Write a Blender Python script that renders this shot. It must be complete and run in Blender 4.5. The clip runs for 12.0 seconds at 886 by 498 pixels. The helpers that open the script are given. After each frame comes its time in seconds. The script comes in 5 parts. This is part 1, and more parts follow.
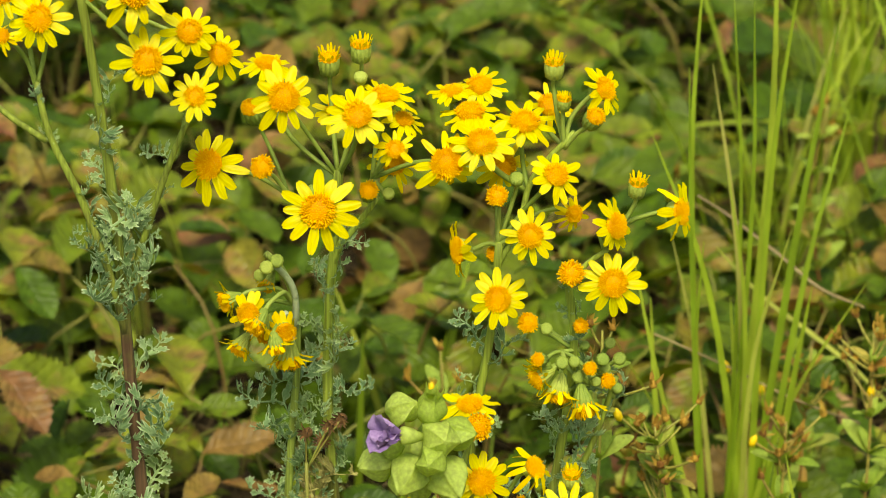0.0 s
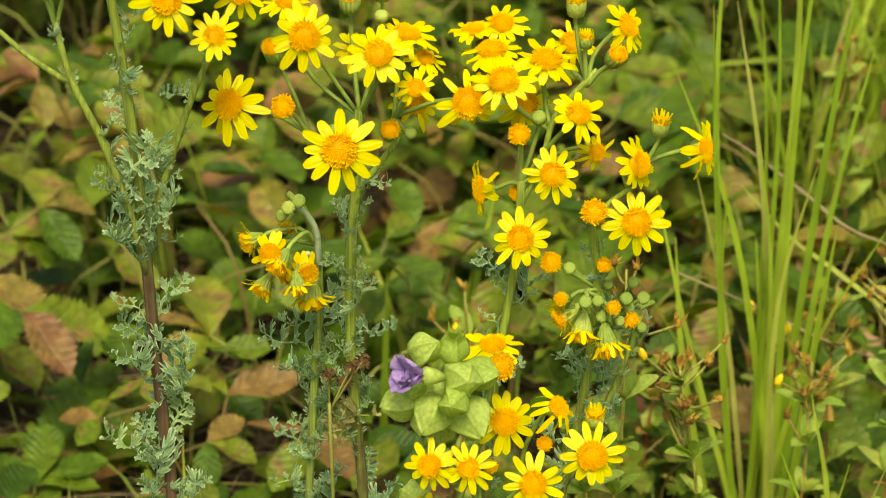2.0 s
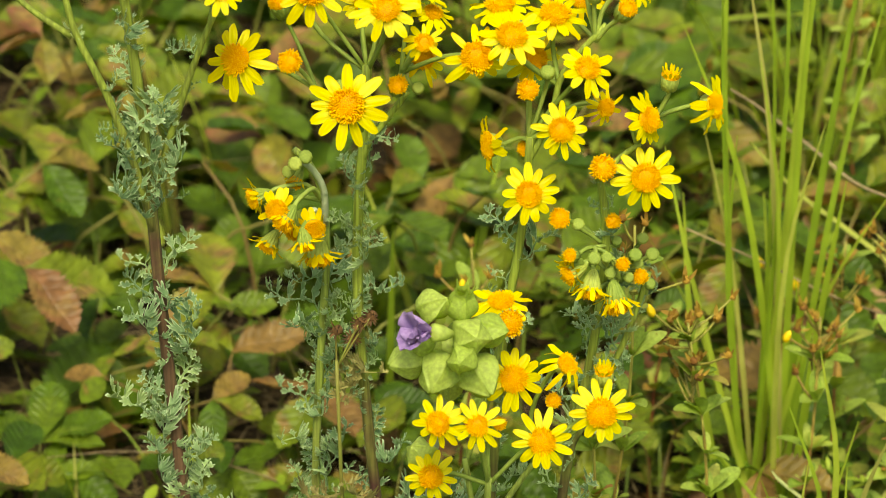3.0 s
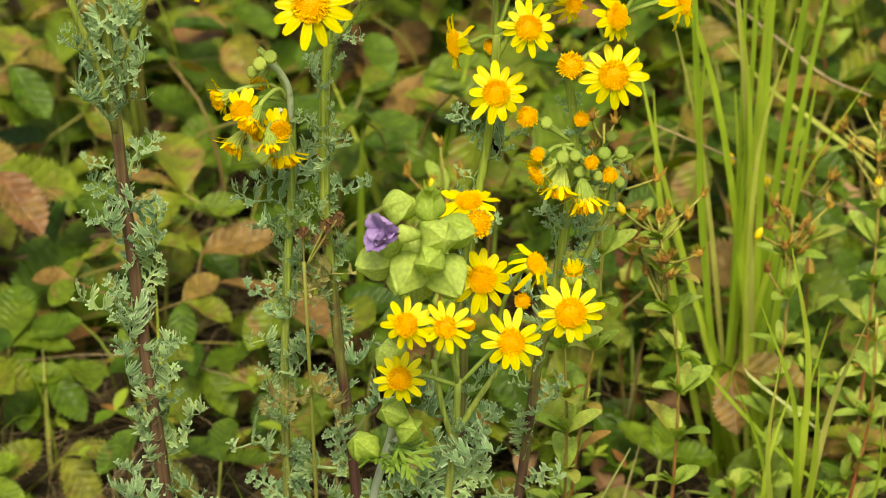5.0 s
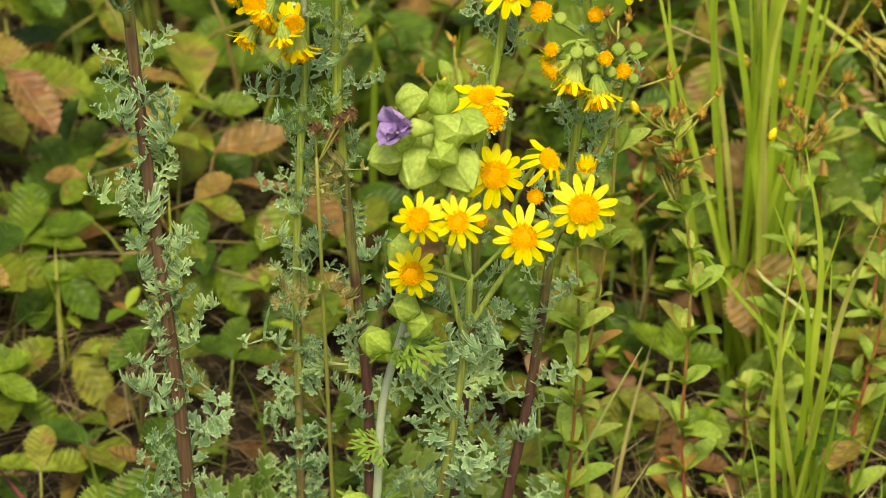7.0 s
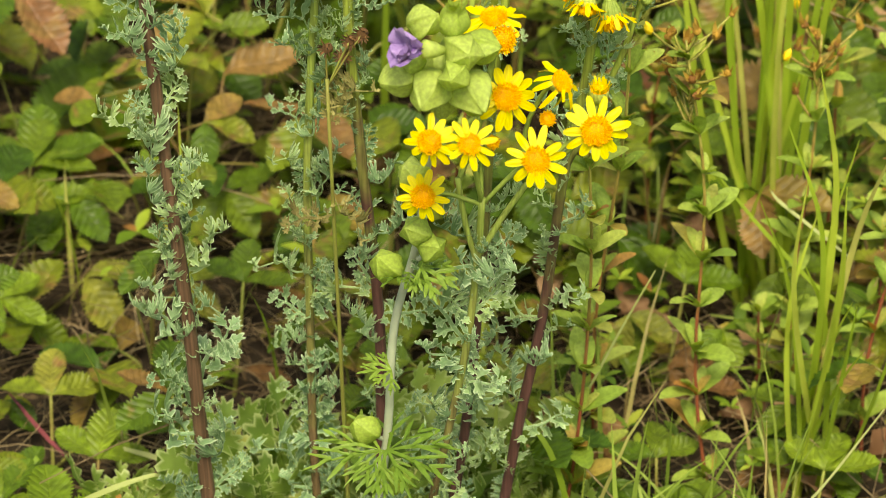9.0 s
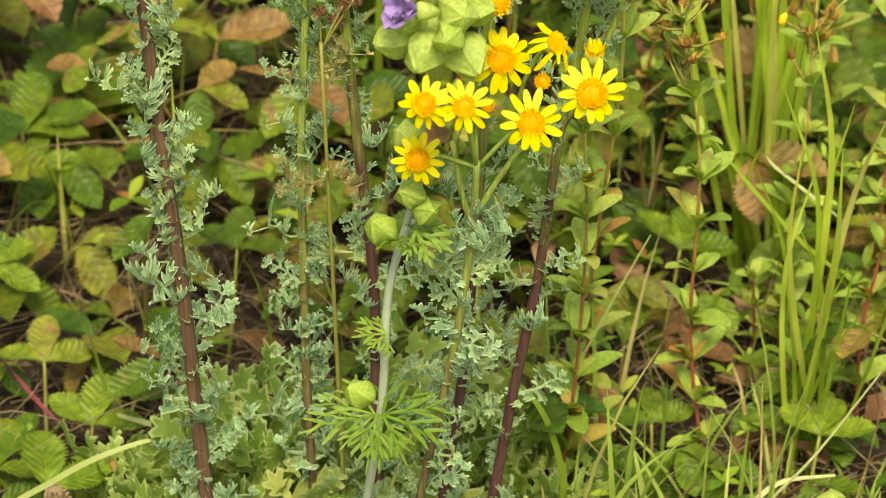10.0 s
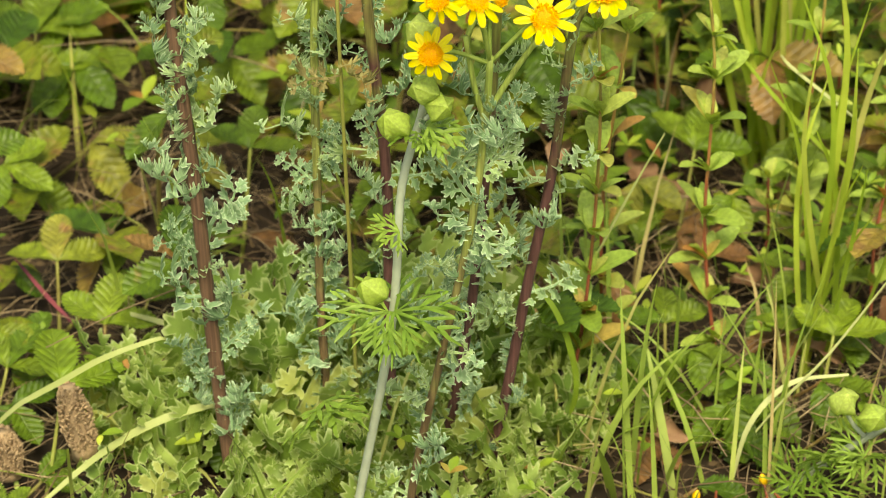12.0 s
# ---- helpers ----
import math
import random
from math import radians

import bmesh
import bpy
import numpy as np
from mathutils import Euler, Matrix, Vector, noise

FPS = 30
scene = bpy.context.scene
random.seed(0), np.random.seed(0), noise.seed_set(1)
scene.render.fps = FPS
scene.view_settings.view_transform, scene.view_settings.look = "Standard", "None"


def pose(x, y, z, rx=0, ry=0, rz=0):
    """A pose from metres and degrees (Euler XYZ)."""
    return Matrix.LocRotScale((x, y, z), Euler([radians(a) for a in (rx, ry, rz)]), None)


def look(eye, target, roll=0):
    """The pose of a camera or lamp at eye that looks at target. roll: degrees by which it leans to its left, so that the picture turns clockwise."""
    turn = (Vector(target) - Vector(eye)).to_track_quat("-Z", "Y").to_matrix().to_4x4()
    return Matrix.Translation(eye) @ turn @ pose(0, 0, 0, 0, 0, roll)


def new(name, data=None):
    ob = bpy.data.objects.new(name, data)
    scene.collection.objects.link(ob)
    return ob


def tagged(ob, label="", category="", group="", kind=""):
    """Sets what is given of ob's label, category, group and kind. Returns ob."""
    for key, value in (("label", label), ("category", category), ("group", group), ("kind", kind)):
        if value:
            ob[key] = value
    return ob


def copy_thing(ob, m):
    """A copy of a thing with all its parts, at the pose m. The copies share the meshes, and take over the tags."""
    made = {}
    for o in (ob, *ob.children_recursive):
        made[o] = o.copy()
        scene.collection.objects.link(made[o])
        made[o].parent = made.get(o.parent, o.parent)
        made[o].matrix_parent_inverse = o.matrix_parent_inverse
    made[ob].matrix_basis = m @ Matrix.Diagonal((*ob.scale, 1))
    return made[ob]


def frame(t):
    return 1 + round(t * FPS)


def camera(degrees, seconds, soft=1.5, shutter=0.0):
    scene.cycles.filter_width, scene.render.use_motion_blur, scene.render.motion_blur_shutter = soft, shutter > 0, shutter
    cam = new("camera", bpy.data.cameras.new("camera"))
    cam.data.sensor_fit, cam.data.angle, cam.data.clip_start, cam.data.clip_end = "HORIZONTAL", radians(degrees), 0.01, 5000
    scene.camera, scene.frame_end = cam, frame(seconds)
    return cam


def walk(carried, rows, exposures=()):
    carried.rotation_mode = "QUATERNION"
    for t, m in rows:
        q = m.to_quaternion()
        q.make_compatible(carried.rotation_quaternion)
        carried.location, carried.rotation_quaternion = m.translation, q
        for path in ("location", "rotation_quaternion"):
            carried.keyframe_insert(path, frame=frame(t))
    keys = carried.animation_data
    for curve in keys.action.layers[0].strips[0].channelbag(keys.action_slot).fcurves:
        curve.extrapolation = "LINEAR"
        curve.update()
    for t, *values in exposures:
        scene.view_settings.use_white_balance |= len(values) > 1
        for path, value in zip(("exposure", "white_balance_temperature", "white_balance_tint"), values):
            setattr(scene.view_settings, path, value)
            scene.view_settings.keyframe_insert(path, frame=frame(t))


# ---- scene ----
cam = camera(17, 12.0, 0.8)
cam.data.dof.use_dof, cam.data.dof.focus_distance, cam.data.dof.aperture_fstop = True, 0.750, 29
PATH = [
    (0, (-0.0021, -0.6461, 0.5977), (0.0088, 0.2333, 0.1216), 0.70),
    (0.5, (0.0014, -0.6408, 0.5952), (0.0047, 0.2362, 0.1147), 0.21),
    (1, (0.0019, -0.6411, 0.5992), (0.0020, 0.2337, 0.1149), 0.06),
    (1.5, (0.0012, -0.6424, 0.5982), (0.0018, 0.2306, 0.1105), 0.09),
    (2, (-0.0002, -0.6431, 0.5953), (0.0007, 0.2268, 0.1021), 0.16),
    (2.5, (-0.0004, -0.6408, 0.5945), (0.0005, 0.2254, 0.0948), 0.22),
    (3, (-0.0020, -0.6390, 0.5931), (-0.0013, 0.2235, 0.0869), 0.09),
    (5, (0.0004, -0.6325, 0.5903), (0.0087, 0.2116, 0.0543), -0.14),
    (5.5, (0.0006, -0.6334, 0.5892), (0.0085, 0.2069, 0.0472), -0.41),
    (6, (0.0004, -0.6347, 0.5884), (0.0096, 0.2010, 0.0392), 0.05),
    (6.5, (0.0014, -0.6342, 0.5868), (0.0085, 0.1972, 0.0311), -0.12),
    (7, (0.0005, -0.6343, 0.5856), (0.0043, 0.1942, 0.0257), 0.06),
    (9, (0.0009, -0.6283, 0.5827), (0.0002, 0.1846, 0.0003), -0.16),
    (9.5, (0.0008, -0.6280, 0.5805), (0.0016, 0.1828, -0.0048), -0.04),
    (10, (0.0004, -0.6280, 0.5787), (0.0021, 0.1801, -0.0103), -0.14),
    (10.5, (0.0004, -0.6279, 0.5791), (0.0009, 0.1756, -0.0162), -0.36),
    (11, (-0.0021, -0.6278, 0.5764), (-0.0010, 0.1724, -0.0233), -0.01),
    (11.5, (-0.0013, -0.6273, 0.5749), (-0.0032, 0.1688, -0.0303), 0.09),
    (12, (0.0010, -0.6289, 0.5739), (-0.0026, 0.1618, -0.0383), -0.27),
]
walk(cam, [(t, look(eye, target, roll)) for t, eye, target, roll in PATH], [(0.0, 0.50, 8500, -9), (3.0, 0.61, 8450, -8), (7.0, 0.66, 8300, -4), (12.0, 0.97, 7950, 0)])

# ---- light: bright overcast summer day ----
world = bpy.data.worlds.new("sky")
scene.world = world
world.use_nodes = True
wn = world.node_tree.nodes
sky = wn.new("ShaderNodeTexSky")
sky.sky_type, sky.sun_disc = "NISHITA", False
sky.sun_elevation, sky.sun_rotation, sky.dust_density, sky.air_density = radians(61), radians(177), 4.0, 1.0
wn["Background"].inputs["Strength"].default_value = 0.133
world.node_tree.links.new(sky.outputs[0], wn["Background"].inputs[0])
sun = new("sun", bpy.data.lights.new("sun", "SUN"))
sun.data.energy, sun.data.angle, sun.data.color = 2.55, radians(20), (1.0, 0.95, 0.86)
sun.matrix_basis = look((0.05, -1.2, 2.2), (0, 0, 0))

R = random.Random(11)


# ---- materials ----
def nodes_of(name, rough=0.6):
    m = bpy.data.materials.new(name)
    m.use_nodes = True
    n, l = m.node_tree.nodes, m.node_tree.links
    n["Principled BSDF"].inputs["Roughness"].default_value = rough
    n["Principled BSDF"].inputs["Specular IOR Level"].default_value = 0.3
    return m, n, l, n["Principled BSDF"]


def ramp(n, stops):
    r = n.new("ShaderNodeValToRGB")
    e = r.color_ramp.elements
    while len(e) < len(stops):
        e.new(0.5)
    for el, (p, c) in zip(e, stops):
        el.position, el.color = p, (*c, 1)
    return r


def noise_of(n, l, scale, detail=4, source=None, coords="Object"):
    t = n.new("ShaderNodeTexNoise")
    t.inputs["Scale"].default_value, t.inputs["Detail"].default_value = scale, detail
    if source is None:
        source = n.new("ShaderNodeTexCoord").outputs[coords]
    l.new(source, t.inputs["Vector"])
    return t


def mixed(n, l, mode, fac, a, b):
    x = n.new("ShaderNodeMix")
    x.data_type, x.blend_type = "RGBA", mode
    for value, socket in ((fac, x.inputs[0]), (a, x.inputs[6]), (b, x.inputs[7])):
        if hasattr(value, "is_linked"):
            l.new(value, socket)
        elif socket == x.inputs[0]:
            socket.default_value = value
        else:
            socket.default_value = (*value, 1)
    return x.outputs[2]


def calc(n, l, op, a, b=0.0):
    x = n.new("ShaderNodeMath")
    x.operation = op
    for value, socket in ((a, x.inputs[0]), (b, x.inputs[1])):
        if hasattr(value, "is_linked"):
            l.new(value, socket)
        else:
            socket.default_value = value
    return x.outputs[0]


def bumped(n, l, bsdf, height, strength=0.3, distance=0.001):
    b = n.new("ShaderNodeBump")
    b.inputs["Strength"].default_value, b.inputs["Distance"].default_value = strength, distance
    l.new(height, b.inputs["Height"])
    l.new(b.outputs[0], bsdf.inputs["Normal"])


def thin(m, n, l, bsdf, colour, share=0.3, gain=(1.3, 1.25, 0.6)):
    """Lets light through a thin leaf or petal."""
    t = n.new("ShaderNodeBsdfTranslucent")
    l.new(mixed(n, l, "MULTIPLY", 1.0, colour, gain), t.inputs["Color"])
    x = n.new("ShaderNodeMixShader")
    x.inputs[0].default_value = share
    l.new(bsdf.outputs[0], x.inputs[1])
    l.new(t.outputs[0], x.inputs[2])
    l.new(x.outputs[0], n["Material Output"].inputs["Surface"])


def leaf_material(name, stops, vein=0.0, blotch=None, share=0.3, rough=0.5, island=False, grain=9.0, depth=(0.70, 1.15), margin=None, relief_by=0.22):
    """Leaf colour by a random pick from stops, blotches and grain, with side veins slanting from the midrib."""
    m, n, l, bsdf = nodes_of(name, rough)
    if island:
        pick = n.new("ShaderNodeNewGeometry").outputs["Random Per Island"]
    else:
        pick = n.new("ShaderNodeObjectInfo").outputs["Random"]
    colour = ramp(n, stops)
    l.new(pick, colour.inputs[0])
    out = colour.outputs[0]
    if blotch:
        t = noise_of(n, l, 2.2, 5)
        shifted = calc(n, l, "ADD", t.outputs[0], calc(n, l, "MULTIPLY", pick, 0.22))
        r = ramp(n, [(0.70, (0, 0, 0)), (0.82, (1, 1, 1))])
        l.new(shifted, r.inputs[0])
        out = mixed(n, l, "MIX", r.outputs[0], out, blotch)
    g = noise_of(n, l, grain, 6)
    r = ramp(n, [(0.3, (depth[0],) * 3), (0.7, (depth[1],) * 3)])
    l.new(g.outputs[0], r.inputs[0])
    out = mixed(n, l, "MULTIPLY", 1.0, out, r.outputs[0])
    height = g.outputs[0]
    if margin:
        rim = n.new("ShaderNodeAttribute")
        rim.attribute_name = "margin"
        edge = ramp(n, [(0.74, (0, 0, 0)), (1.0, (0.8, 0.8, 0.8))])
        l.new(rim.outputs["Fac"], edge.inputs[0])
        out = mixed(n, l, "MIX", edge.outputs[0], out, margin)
    if vein:
        sep = n.new("ShaderNodeSeparateXYZ")
        l.new(n.new("ShaderNodeTexCoord").outputs["Object"], sep.inputs[0])
        side = calc(n, l, "ABSOLUTE", sep.outputs[1])
        run = calc(n, l, "SUBTRACT", sep.outputs[0], calc(n, l, "MULTIPLY", side, 0.85))
        wave = calc(n, l, "POWER", calc(n, l, "ABSOLUTE", calc(n, l, "SINE", calc(n, l, "MULTIPLY", run, 24.0))), 0.45)
        mid = calc(n, l, "MINIMUM", 1.0, calc(n, l, "MULTIPLY", side, 40.0))
        relief = calc(n, l, "MULTIPLY", wave, mid)
        r2 = ramp(n, [(0.0, (1.5, 1.4, 1.5)), (0.8, (0.9, 0.9, 0.9))])
        l.new(relief, r2.inputs[0])
        out = mixed(n, l, "MULTIPLY", vein, out, r2.outputs[0])
        height = calc(n, l, "ADD", relief, calc(n, l, "MULTIPLY", g.outputs[0], 0.6))
    l.new(out, bsdf.inputs["Base Color"])
    bumped(n, l, bsdf, height, relief_by, 0.0005 if relief_by < 0.3 else 0.0016)
    thin(m, n, l, bsdf, out, share)
    return m


def stem_material(name, low, high, z0, z1, rough=0.55):
    """Stem skin that ripens from one colour at the foot to another above, with ribs and specks."""
    m, n, l, bsdf = nodes_of(name, rough)
    co = n.new("ShaderNodeTexCoord").outputs["Object"]
    sep = n.new("ShaderNodeSeparateXYZ")
    l.new(co, sep.inputs[0])
    t = noise_of(n, l, 90, 4, co)
    at = n.new("ShaderNodeMapRange")
    at.inputs["From Min"].default_value, at.inputs["From Max"].default_value = z0, z1
    l.new(calc(n, l, "ADD", sep.outputs[2], calc(n, l, "MULTIPLY", calc(n, l, "SUBTRACT", t.outputs[0], 0.5), 0.12)), at.inputs[0])
    out = mixed(n, l, "MIX", at.outputs[0], low, high)
    long = n.new("ShaderNodeMapping")
    long.inputs["Scale"].default_value = (1400, 1400, 40)
    l.new(co, long.inputs[0])
    ribs = noise_of(n, l, 1.0, 3, long.outputs[0])
    r = ramp(n, [(0.35, (0.65, 0.65, 0.65)), (0.65, (1.25, 1.25, 1.25))])
    l.new(ribs.outputs[0], r.inputs[0])
    out = mixed(n, l, "MULTIPLY", 1.0, out, r.outputs[0])
    l.new(out, bsdf.inputs["Base Color"])
    bumped(n, l, bsdf, ribs.outputs[0], 0.5, 0.0004)
    return m


def petal_material():
    m, n, l, bsdf = nodes_of("yellow_petal", 0.45)
    pick = n.new("ShaderNodeObjectInfo").outputs["Random"]
    c = ramp(n, [(0.0, (0.71, 0.60, 0.004)), (1.0, (0.76, 0.69, 0.011))])
    l.new(pick, c.inputs[0])
    co = n.new("ShaderNodeTexCoord").outputs["Object"]
    long = n.new("ShaderNodeMapping")
    long.inputs["Scale"].default_value = (2, 26, 2)
    l.new(co, long.inputs[0])
    t = noise_of(n, l, 1.0, 3, long.outputs[0])
    r = ramp(n, [(0.3, (0.86, 0.80, 0.7)), (0.7, (1.05, 1.05, 1.0))])
    l.new(t.outputs[0], r.inputs[0])
    out = mixed(n, l, "MULTIPLY", 1.0, c.outputs[0], r.outputs[0])
    l.new(out, bsdf.inputs["Base Color"])
    bumped(n, l, bsdf, t.outputs[0], 0.4, 0.0004)
    thin(m, n, l, bsdf, out, 0.3, (1.0, 1.0, 0.5))
    return m


def plain(name, a, b, scale=60.0, rough=0.6, share=0.0, random_by="object", spots=None, bump=0.4):
    """A natural surface between two colours, varied by noise and from piece to piece."""
    m, n, l, bsdf = nodes_of(name, rough)
    t = noise_of(n, l, scale, 6)
    if random_by == "island":
        pick = n.new("ShaderNodeNewGeometry").outputs["Random Per Island"]
    else:
        pick = n.new("ShaderNodeObjectInfo").outputs["Random"]
    f = calc(n, l, "ADD", calc(n, l, "MULTIPLY", t.outputs[0], 0.9), calc(n, l, "SUBTRACT", calc(n, l, "MULTIPLY", pick, 0.7), 0.35))
    c = ramp(n, [(0.1, a), (0.9, b)])
    l.new(f, c.inputs[0])
    out = c.outputs[0]
    if spots:
        s = noise_of(n, l, scale * 3.1, 3)
        r = ramp(n, [(0.6, (0, 0, 0)), (0.68, (1, 1, 1))])
        l.new(s.outputs[0], r.inputs[0])
        out = mixed(n, l, "MIX", r.outputs[0], out, spots)
    l.new(out, bsdf.inputs["Base Color"])
    bumped(n, l, bsdf, t.outputs[0], bump, 0.001)
    if share:
        thin(m, n, l, bsdf, out, share)
    return m


PETAL = petal_material()
OLD_PETAL = plain("fading_petal", (0.77, 0.54, 0.005), (0.82, 0.68, 0.012), 3.0, 0.5, 0.25)
FLORET = plain("orange_florets", (0.74, 0.33, 0.002), (0.87, 0.55, 0.004), 3.0, 0.6, 0.0, "island")
CALYX = plain("green_calyx", (0.20, 0.28, 0.045), (0.42, 0.48, 0.10), 5.0, 0.55, 0.1)
STALK = plain("green_stalk", (0.17, 0.24, 0.04), (0.33, 0.41, 0.09), 300.0, 0.55)
WOOLLY = plain("woolly_stalk", (0.30, 0.36, 0.20), (0.62, 0.65, 0.48), 420.0, 0.8, 0.0, "object", None, 1.0)
RAG_STEM = stem_material("ragwort_stem", (0.095, 0.042, 0.036), (0.28, 0.35, 0.055), 0.12, 0.20)
RAG_STEM_LEFT = stem_material("ragwort_brown_stem", (0.125, 0.070, 0.042), (0.22, 0.27, 0.045), 0.205, 0.255)
RAG_STEM_GREEN = stem_material("ragwort_green_stem", (0.13, 0.085, 0.04), (0.27, 0.34, 0.07), 0.06, 0.17)
LEAF_STALK = plain("reddish_leaf_stalk", (0.16, 0.10, 0.035), (0.22, 0.25, 0.05), 120.0, 0.55)
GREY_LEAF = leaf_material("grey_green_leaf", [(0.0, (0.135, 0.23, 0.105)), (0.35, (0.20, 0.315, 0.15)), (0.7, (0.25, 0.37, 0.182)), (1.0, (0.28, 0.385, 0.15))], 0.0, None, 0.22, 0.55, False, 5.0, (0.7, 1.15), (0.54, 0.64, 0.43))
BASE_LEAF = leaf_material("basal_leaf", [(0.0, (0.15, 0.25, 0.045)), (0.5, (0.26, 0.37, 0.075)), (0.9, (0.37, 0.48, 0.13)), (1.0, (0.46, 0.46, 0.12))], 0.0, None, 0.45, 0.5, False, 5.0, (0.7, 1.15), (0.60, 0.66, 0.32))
GROUND_LEAF = leaf_material("strawberry_leaf", [(0.0, (0.045, 0.095, 0.008)), (0.25, (0.085, 0.15, 0.011)), (0.55, (0.145, 0.205, 0.016)), (0.86, (0.21, 0.235, 0.021)), (0.93, (0.27, 0.18, 0.045)), (1.0, (0.22, 0.085, 0.045))], 0.20, (0.28, 0.17, 0.055), 0.3, 0.45, False, 6.0, (0.55, 1.2), None, 0.35)
BROAD_LEAF = leaf_material("broad_leaf", [(0.0, (0.09, 0.18, 0.012)), (1.0, (0.16, 0.26, 0.022))], 0.5, (0.27, 0.18, 0.06), 0.3, 0.4, False, 5.0)
HERB_LEAF = leaf_material("herb_leaf", [(0.0, (0.23, 0.34, 0.05)), (0.70, (0.38, 0.48, 0.095)), (0.90, (0.44, 0.45, 0.10)), (1.0, (0.45, 0.20, 0.06))], 0.3, None, 0.35, 0.5, False, 5.0)
GRASS = leaf_material("grass_blade", [(0.0, (0.26, 0.38, 0.04)), (0.5, (0.38, 0.49, 0.055)), (0.85, (0.47, 0.55, 0.08)), (1.0, (0.50, 0.46, 0.15))], 0.0, None, 0.42, 0.4, False, 40.0)
GREEN_BLADE = leaf_material("soft_green_blade", [(0.0, (0.20, 0.30, 0.04)), (0.6, (0.30, 0.40, 0.075)), (1.0, (0.40, 0.47, 0.13))], 0.0, None, 0.35, 0.5, False, 40.0)
TURF = leaf_material("fine_grass", [(0.0, (0.16, 0.24, 0.035)), (0.6, (0.30, 0.38, 0.07)), (0.85, (0.42, 0.39, 0.14)), (1.0, (0.42, 0.31, 0.14))], 0.0, None, 0.3, 0.5, True, 40.0)
DRY = plain("dry_straw", (0.13, 0.08, 0.045), (0.44, 0.34, 0.19), 60.0, 0.7, 0.15, "island")
PALE_BLADE = plain("pale_dry_blade", (0.30, 0.34, 0.11), (0.52, 0.54, 0.25), 45.0, 0.55, 0.2)
LITTER = plain("brown_litter", (0.030, 0.018, 0.009), (0.23, 0.155, 0.08), 80.0, 0.8, 0.0, "island")
SOIL = plain("dark_soil", (0.010, 0.0065, 0.0035), (0.040, 0.026, 0.014), 70.0, 0.9, 0.0, "object", (0.12, 0.08, 0.04), 1.0)


def turf_cover(m, near, far, low, high):
    """Grassy turf over the soil at some distance from the flowering patch."""
    n, l = m.node_tree.nodes, m.node_tree.links
    bsdf = next(k for k in n if k.type == "BSDF_PRINCIPLED")
    soil = bsdf.inputs["Base Color"].links[0].from_socket
    away = n.new("ShaderNodeVectorMath")
    away.operation = "LENGTH"
    l.new(n.new("ShaderNodeTexCoord").outputs["Object"], away.inputs[0])
    t = noise_of(n, l, 7.0, 8)
    reach = n.new("ShaderNodeMapRange")
    reach.inputs["From Min"].default_value, reach.inputs["From Max"].default_value = near, far
    l.new(calc(n, l, "ADD", away.outputs["Value"], calc(n, l, "MULTIPLY", t.outputs[0], 0.8)), reach.inputs[0])
    c = ramp(n, [(0.3, low), (0.7, high)])
    l.new(noise_of(n, l, 23.0, 8).outputs[0], c.inputs[0])
    l.new(mixed(n, l, "MIX", reach.outputs[0], soil, c.outputs[0]), bsdf.inputs["Base Color"])


turf_cover(SOIL, 1.05, 1.6, (0.015, 0.024, 0.006), (0.065, 0.085, 0.02))
RED_STEM = stem_material("red_stem", (0.22, 0.060, 0.028), (0.30, 0.28, 0.06), 0.05, 0.14)
SEED = plain("rusty_seed_head", (0.18, 0.075, 0.02), (0.46, 0.27, 0.04), 200.0, 0.7)
ORANGE = plain("wilted_orange_petal", (0.32, 0.17, 0.03), (0.54, 0.37, 0.07), 200.0, 0.6, 0.2)
TAN = plain("tan_seed_spike", (0.21, 0.14, 0.075), (0.38, 0.275, 0.155), 200.0, 0.8, 0.0, "island")
BROWN = plain("dark_dry_head", (0.05, 0.026, 0.014), (0.22, 0.11, 0.04), 200.0, 0.8, 0.0, "island")
MALLOW_STEM = plain("mallow_stem", (0.24, 0.27, 0.17), (0.38, 0.42, 0.30), 250.0, 0.65)
MALLOW_CALYX = leaf_material("mallow_calyx", [(0.0, (0.39, 0.51, 0.09)), (1.0, (0.51, 0.61, 0.16))], 0.0, None, 0.4, 0.5, False, 5.0, (0.72, 1.12))
MALLOW_LEAF = leaf_material("mallow_leaf", [(0.0, (0.14, 0.24, 0.028)), (1.0, (0.235, 0.345, 0.055))], 0.0, None, 0.35, 0.5, False, 6.0)
MAUVE = plain("mauve_petal", (0.22, 0.12, 0.40), (0.50, 0.36, 0.70), 7.0, 0.5, 0.25)
CRIMSON = plain("crimson_runner", (0.13, 0.028, 0.04), (0.22, 0.055, 0.06), 200.0, 0.5)


# ---- mesh building ----
def mesh_of(name, verts, faces, mat, smooth=True):
    me = bpy.data.meshes.new(name)
    me.from_pydata([tuple(v) for v in verts], [], faces)
    me.materials.append(mat)
    if smooth:
        me.polygons.foreach_set("use_smooth", [True] * len(me.polygons))
    me.update()
    return me


def part(name, me, parent, m=None, label=""):
    ob = new(name, me)
    ob.parent = parent
    if m is not None:
        ob.matrix_basis = m
    return tagged(ob, label)


def thing(name, at, label, category, group="", kind=""):
    ob = new(name)
    ob.location, ob.empty_display_size = at, 0.01
    return tagged(ob, label, category, group, kind)


